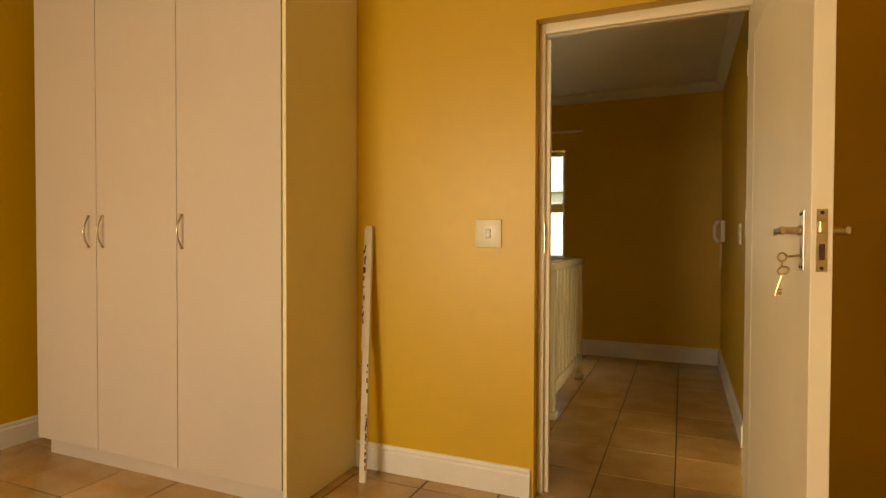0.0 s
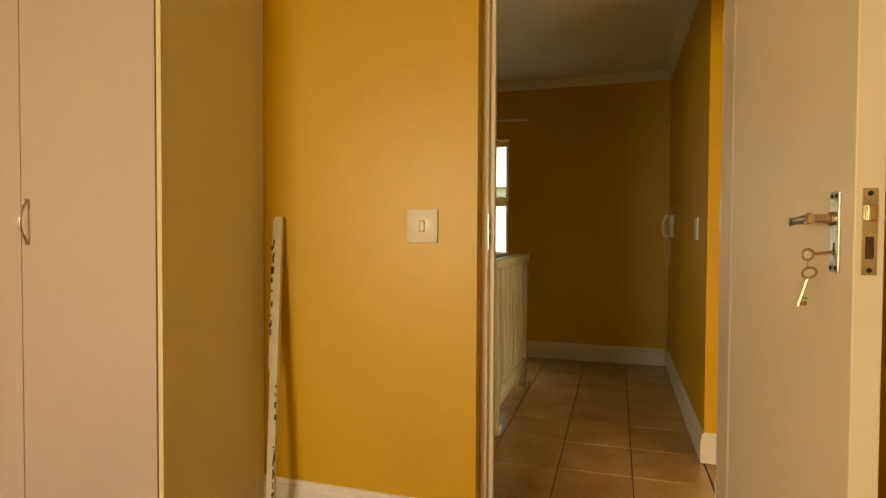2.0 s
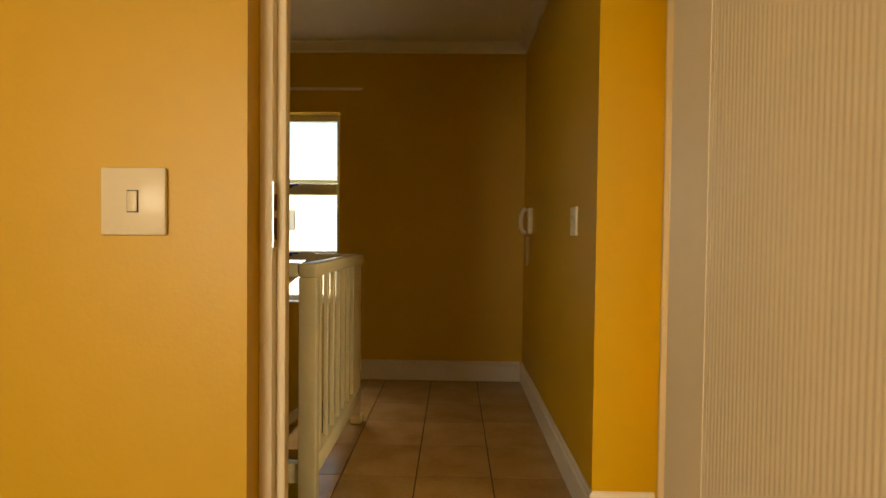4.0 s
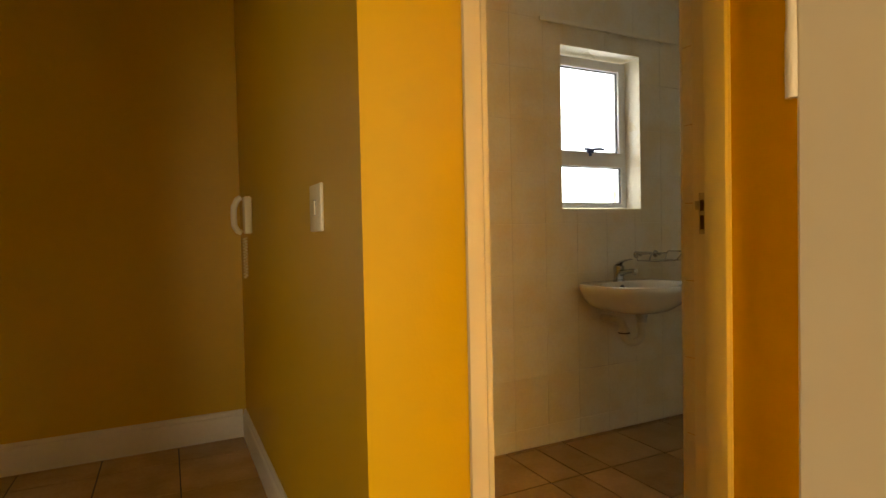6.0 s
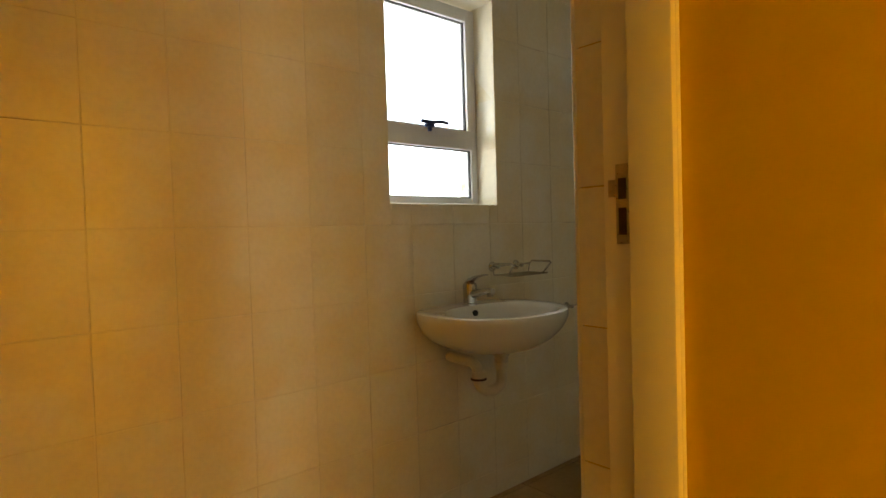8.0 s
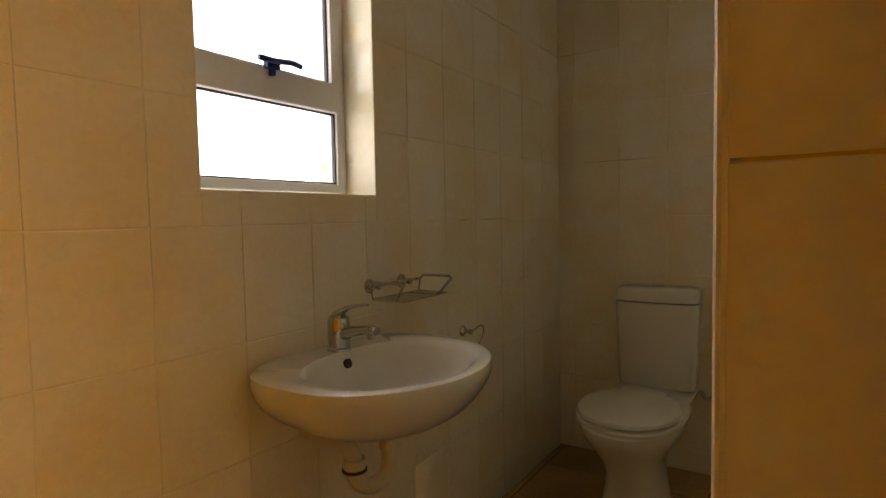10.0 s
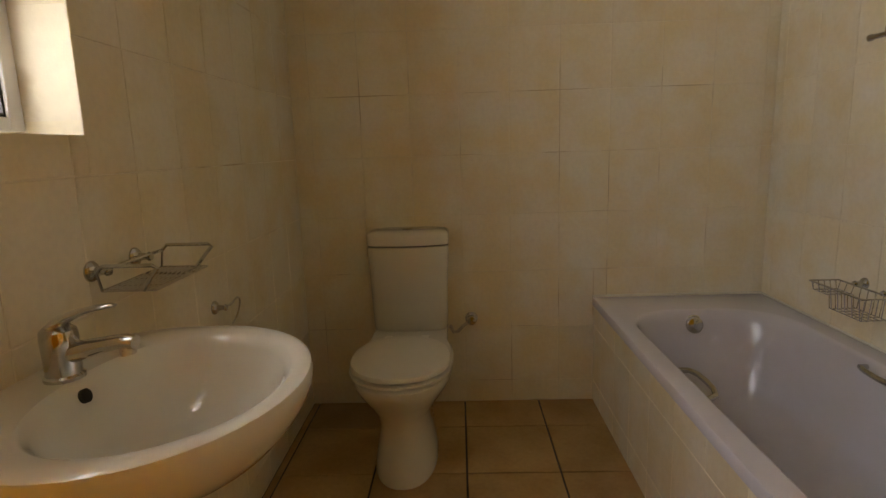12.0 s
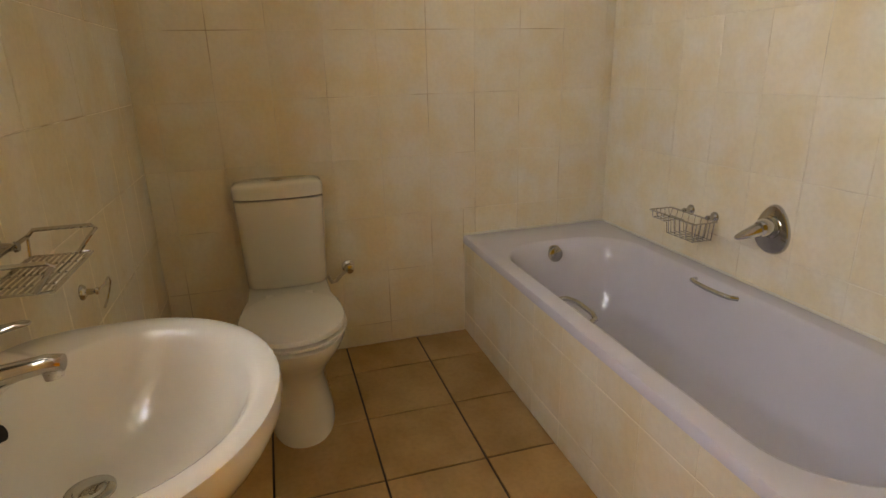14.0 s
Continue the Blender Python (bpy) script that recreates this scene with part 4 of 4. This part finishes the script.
def bath_mixer():
    x, z = 2.968, 0.722
    m = thing("bath_mixer", x, Y_S, z, "chrome single-lever bath mixer on a drop-shaped plate", "tap")
    n = 36

    def drop(f, y):
        pts = []
        for k in range(n):
            a = 2 * math.pi * k / n
            w = 0.068 * (1.0 - 0.22 * math.sin(a))
            pts.append(Vector((x + w * f * math.cos(a), y, z + 0.086 * f * math.sin(a))))
        return pts
    part("plate", loft(bmesh.new(), [drop(1.0, Y_S + 0.0005), drop(1.0, Y_S + 0.006), drop(0.94, Y_S + 0.013), drop(0.7, Y_S + 0.017), drop(0.4, Y_S + 0.019)]), CHROME, m, "", True)
    part("neck", turned(bmesh.new(), (x, Y_S + 0.015, z + 0.01), (0, 1, 0), [(0, 0.040), (0.010, 0.040), (0.014, 0.032), (0.040, 0.030), (0.052, 0.022), (0.056, 0.004)], 28), CHROME, m, "", True)
    rings = []
    d, u, v = Vector((0.42, 0.85, -0.42)).normalized(), Vector((0.93, -0.36, 0)), Vector((0.08, 0.2, 0.97))
    for t, w, h in ((0.0, 0.024, 0.020), (0.02, 0.027, 0.023), (0.045, 0.026, 0.017), (0.068, 0.021, 0.012), (0.084, 0.014, 0.007), (0.089, 0.005, 0.003)):
        p = Vector((x, Y_S + 0.05, z + 0.008)) + d * t
        rings.append([p + u * w * math.cos(2 * math.pi * k / 16) + v * h * math.sin(2 * math.pi * k / 16) for k in range(16)])
    part("lever", loft(bmesh.new(), rings), CHROME, m, "", True)


bath_mixer()


def towel_rail():
    r = thing("towel_rail", 3.0, Y_S, 1.50, "chrome towel rail on the tiled wall above the bath", "towel rail")
    part("bar", turned(bmesh.new(), (3.37, Y_S + 0.065, 1.492), (-1, 0, 0), [(0, 0.006), (0.004, 0.011), (0.014, 0.011), (0.018, 0.008), (0.62, 0.008), (0.626, 0.011), (0.64, 0.006)], 14), CHROME, r, "", True)
    for x in (3.28, 2.80):
        part("wall_mount", turned(bmesh.new(), (x, Y_S, 1.505), (0, 1, 0), [(0, 0.024), (0.006, 0.024), (0.012, 0.014), (0.06, 0.010), (0.075, 0.012)], 16), CHROME, r, "", True)


towel_rail()

# ---- outside ----
gd = struct("ground", boxes((-600, 600, -600, 900, GF - 0.35, GF - 0.25)), LAWN, "lawn outside the house", "ground")
house = thing("house", -3.0, 16.0, GF - 0.25, "pale plastered house across the garden", "house")
part("wall", boxes((-12, 4, 15.0, 20.0, GF - 0.25, 2.42)), FACADE, house)
for x, z, w, h in ((-5.28, 1.24, 0.20, 0.28), (-4.40, 1.23, 0.16, 0.47), (-4.15, 1.23, 0.17, 0.47), (-7.2, 1.23, 0.5, 0.47), (-0.9, 1.23, 0.5, 0.47), (-3.5, -1.9, 0.55, 0.62), (-6.0, -1.9, 0.55, 0.62)):
    part("window", boxes((x, x + w, 14.96, 15.05, z, z + h)), FARGLASS, house, "dark far window")
bm = bmesh.new()
for a, b in (((-12.4, 14.6, 2.6), (4.4, 14.6, 2.6)),):
    loft(bm, [[Vector(p) for p in ((x, 14.7, 2.50), (x, 17.5, 2.75), (x, 20.3, 2.50), (x, 20.3, 2.42), (x, 14.7, 2.42))] for x in (-12.4, 4.4)])
part("roof", bm, ROOFT, house)
hedge = thing("hedge", -2.0, 10.5, GF - 0.25, "trimmed green hedge in the garden", "hedge")
rnd = random.Random(3)
bm = bmesh.new()
for k in range(2600):
    c = Vector((rnd.uniform(-6, 3), 10.5 + rnd.uniform(-0.5, 0.5), GF - 0.25 + rnd.uniform(0, 1.5)))
    u = Vector((rnd.uniform(-1, 1), rnd.uniform(-1, 1), rnd.uniform(-1, 1))).normalized() * 0.08
    v = u.orthogonal().normalized() * 0.045
    bm.faces.new([bm.verts.new(p) for p in (c - u, c + v, c + u, c - v)])
part("leaves", bm, HEDGE, hedge)

# ---- tiles ----
TILE_MESH = {}


def tile_piece(kind, w, h, t, material):
    key = (kind, round(w, 3), round(h, 3))
    if key not in TILE_MESH:
        bm = bmesh.new()
        e = min(0.0022 if kind[0] == "f" else 0.0011, w / 4, h / 4)
        loft(bm, [[Vector((x, y, z)) for x, y in ((-w / 2 + i, -h / 2 + i), (w / 2 - i, -h / 2 + i), (w / 2 - i, h / 2 - i), (-w / 2 + i, h / 2 - i))] for z, i in ((-t, 0), (-e * 0.7, 0), (0, e))], False, True)
        TILE_MESH[key] = mesh_of("tile", bm, material)
    return TILE_MESH[key]


def cut(r, hole):
    """The rectangles that are left of r outside of hole."""
    a0, a1, b0, b1 = r
    h0, h1, k0, k1 = hole
    if a1 <= h0 or a0 >= h1 or b1 <= k0 or b0 >= k1:
        return [r]
    out = []
    if a0 < h0:
        out.append((a0, h0, b0, b1))
    if a1 > h1:
        out.append((h1, a1, b0, b1))
    m0, m1 = max(a0, h0), min(a1, h1)
    if b0 < k0:
        out.append((m0, m1, b0, k0))
    if b1 > k1:
        out.append((m0, m1, k1, b1))
    return out


def tiles(parent, kind, place, area, origin, size, gap, material, holes=(), t=0.012):
    """Tiles in a plane. place(u, v): the pose of a tile whose middle is there."""
    u0, u1, v0, v1 = area
    i0, i1 = math.floor((u0 - origin[0]) / size[0]), math.ceil((u1 - origin[0]) / size[0])
    j0, j1 = math.floor((v0 - origin[1]) / size[1]), math.ceil((v1 - origin[1]) / size[1])
    rnd = random.Random(len(kind) * 7 + int(origin[0] * 100))
    for i in range(i0, i1):
        for j in range(j0, j1):
            rs = [(max(u0, origin[0] + i * size[0]), min(u1, origin[0] + (i + 1) * size[0]), max(v0, origin[1] + j * size[1]), min(v1, origin[1] + (j + 1) * size[1]))]
            for h in holes:
                rs = [q for r in rs for q in cut(r, h)]
            for a, b, c, d in rs:
                w, hh = b - a - gap, d - c - gap
                if w < 0.006 or hh < 0.006:
                    continue
                ob = new("tile", tile_piece(kind, w, hh, t, material))
                ob.matrix_basis = place((a + b) / 2, (c + d) / 2) @ pose(0, 0, rnd.uniform(-0.0004, 0.0004), rnd.uniform(-0.12, 0.12), rnd.uniform(-0.12, 0.12), 0)
                ob.parent = parent


flat = lambda u, v: pose(u, v, 0)
T = 0.352
tiles(floor_land, "fl", flat, (-0.70, X_S, Y_D + 0.05, Y_F), (-0.202, 3.08), (0.352, 0.377), 0.0055, FLOORT)
tiles(floor_land, "fl", flat, (X_S, X_N, Y_D + 0.05, Y_E + 0.12), (-0.202, 3.08), (0.352, 0.377), 0.0055, FLOORT)
tiles(floor_land, "fl", flat, (X_L, -0.70, Y_D2, 3.50), (-0.202, 3.08), (0.352, 0.377), 0.0055, FLOORT)
tiles(floor_land, "fl", flat, (-0.86, -0.70, 4.60, Y_F), (-0.202, 3.08), (0.352, 0.377), 0.0055, FLOORT)
tiles(floor_bath, "fb", flat, (X_N2, X_T, 3.285, Y_W), (3.743, 3.552), (T, 0.349), 0.0072, FLOORT)
tiles(floor_bath, "fb", flat, (X_S + 0.12, X_N2, Y_E + 0.12, Y_W), (3.743, 3.552), (T, 0.349), 0.0072, FLOORT)
tiles(floor_bed, "fd", flat, (X_L, X_R, 0.0, Y_D + 0.05), (-0.94, 1.835), (0.36, 0.36), 0.0068, FLOORT)
tiles(floor_bed, "fd", flat, (X_L, X_R, Y_B, 0.0), (-0.94, 1.835), (0.36, 0.36), 0.0068, FLOORT)
north = lambda u, v: pose(u, Y_W, v, 90, 0, 0)
east = lambda u, v: pose(X_T, u, v, 90, 0, -90)
south = lambda u, v: pose(u, Y_S, v, 90, 0, 180)
TW, TH, TZ = 0.209, 0.265, 0.102
tiles(wall_window, "ww", north, (X_S + 0.12, X_T, 0, H), (1.697, TZ), (TW, TH), 0.0026, WALLT, [(BW0, BW1, BZ0, BZ1)], 0.008)
tiles(wall_back, "wb", east, (Y_S, Y_W, 0, H), (4.548, TZ), (0.218, TH), 0.0026, WALLT, [(Y_S, 3.300, 0, 0.49)], 0.008)
tiles(wall_bath, "ws", south, (X_N2, X_T, 0.49, H), (3.10, TZ), (TW, TH), 0.0026, WALLT, (), 0.008)
tiles(panel_wall, "wp", lambda u, v: pose(u, 3.298, v, 90, 0, 180), (X_N2, X_T, 0.0, 0.464), (3.85, TZ), (TW, TH), 0.0026, WALLT, (), 0.008)
# reveal of the bathroom window
tiles(wall_window, "wr", lambda u, v: pose(BW1, u, v, 90, 0, -90), (Y_W + 0.002, Y_W + 0.115, BZ0, BZ1), (Y_W, TZ + 0.12), (0.3, 0.21), 0.0026, WALLT, (), 0.008)
tiles(wall_window, "wr", lambda u, v: pose(BW0, u, v, 90, 0, 90), (Y_W + 0.002, Y_W + 0.115, BZ0, BZ1), (Y_W, TZ + 0.12), (0.3, 0.21), 0.0026, WALLT, (), 0.008)
tiles(wall_window, "wr", lambda u, v: pose(u, v, BZ0, 0, 0, 0), (BW0, BW1, Y_W + 0.002, Y_W + 0.115), (BW0, Y_W), (0.21, 0.3), 0.0026, WALLT, (), 0.008)
tiles(wall_window, "wr", lambda u, v: pose(u, v, BZ1, 180, 0, 0), (BW0, BW1, Y_W + 0.002, Y_W + 0.115), (BW0, Y_W), (0.21, 0.3), 0.0026, WALLT, (), 0.008)
# reveal and inner face beside the doorway
wall_nib = struct("wall_bath_nib", boxes((1.738, X_N2, Y_E2 - 0.007, Y_E2 - 0.001, 0, H)), WGROUT, "cream tiled wall beside the bathroom doorway", "wall")
tiles(wall_nib, "wn", lambda u, v: pose(1.730, u, v, 90, 0, -90), (Y_E + 0.121, Y_E2 + 0.003, 0, DT), (Y_E + 0.118, TZ + 0.043), (0.25, TH), 0.0026, WALLT, (), 0.008)
tiles(wall_nib, "wm", lambda u, v: pose(u, Y_E2 + 0.006, v, 90, 0, 180), (1.730, X_N2, 0, H), (1.730, TZ), (TW, TH), 0.0026, WALLT, (), 0.008)
struct("trim_8", tube(bmesh.new(), [(1.732, Y_E2 + 0.003, 0.0), (1.732, Y_E2 + 0.003, DT)], 0.005, 10), WHITE, "white plastic tile edge trim", "tile trim")
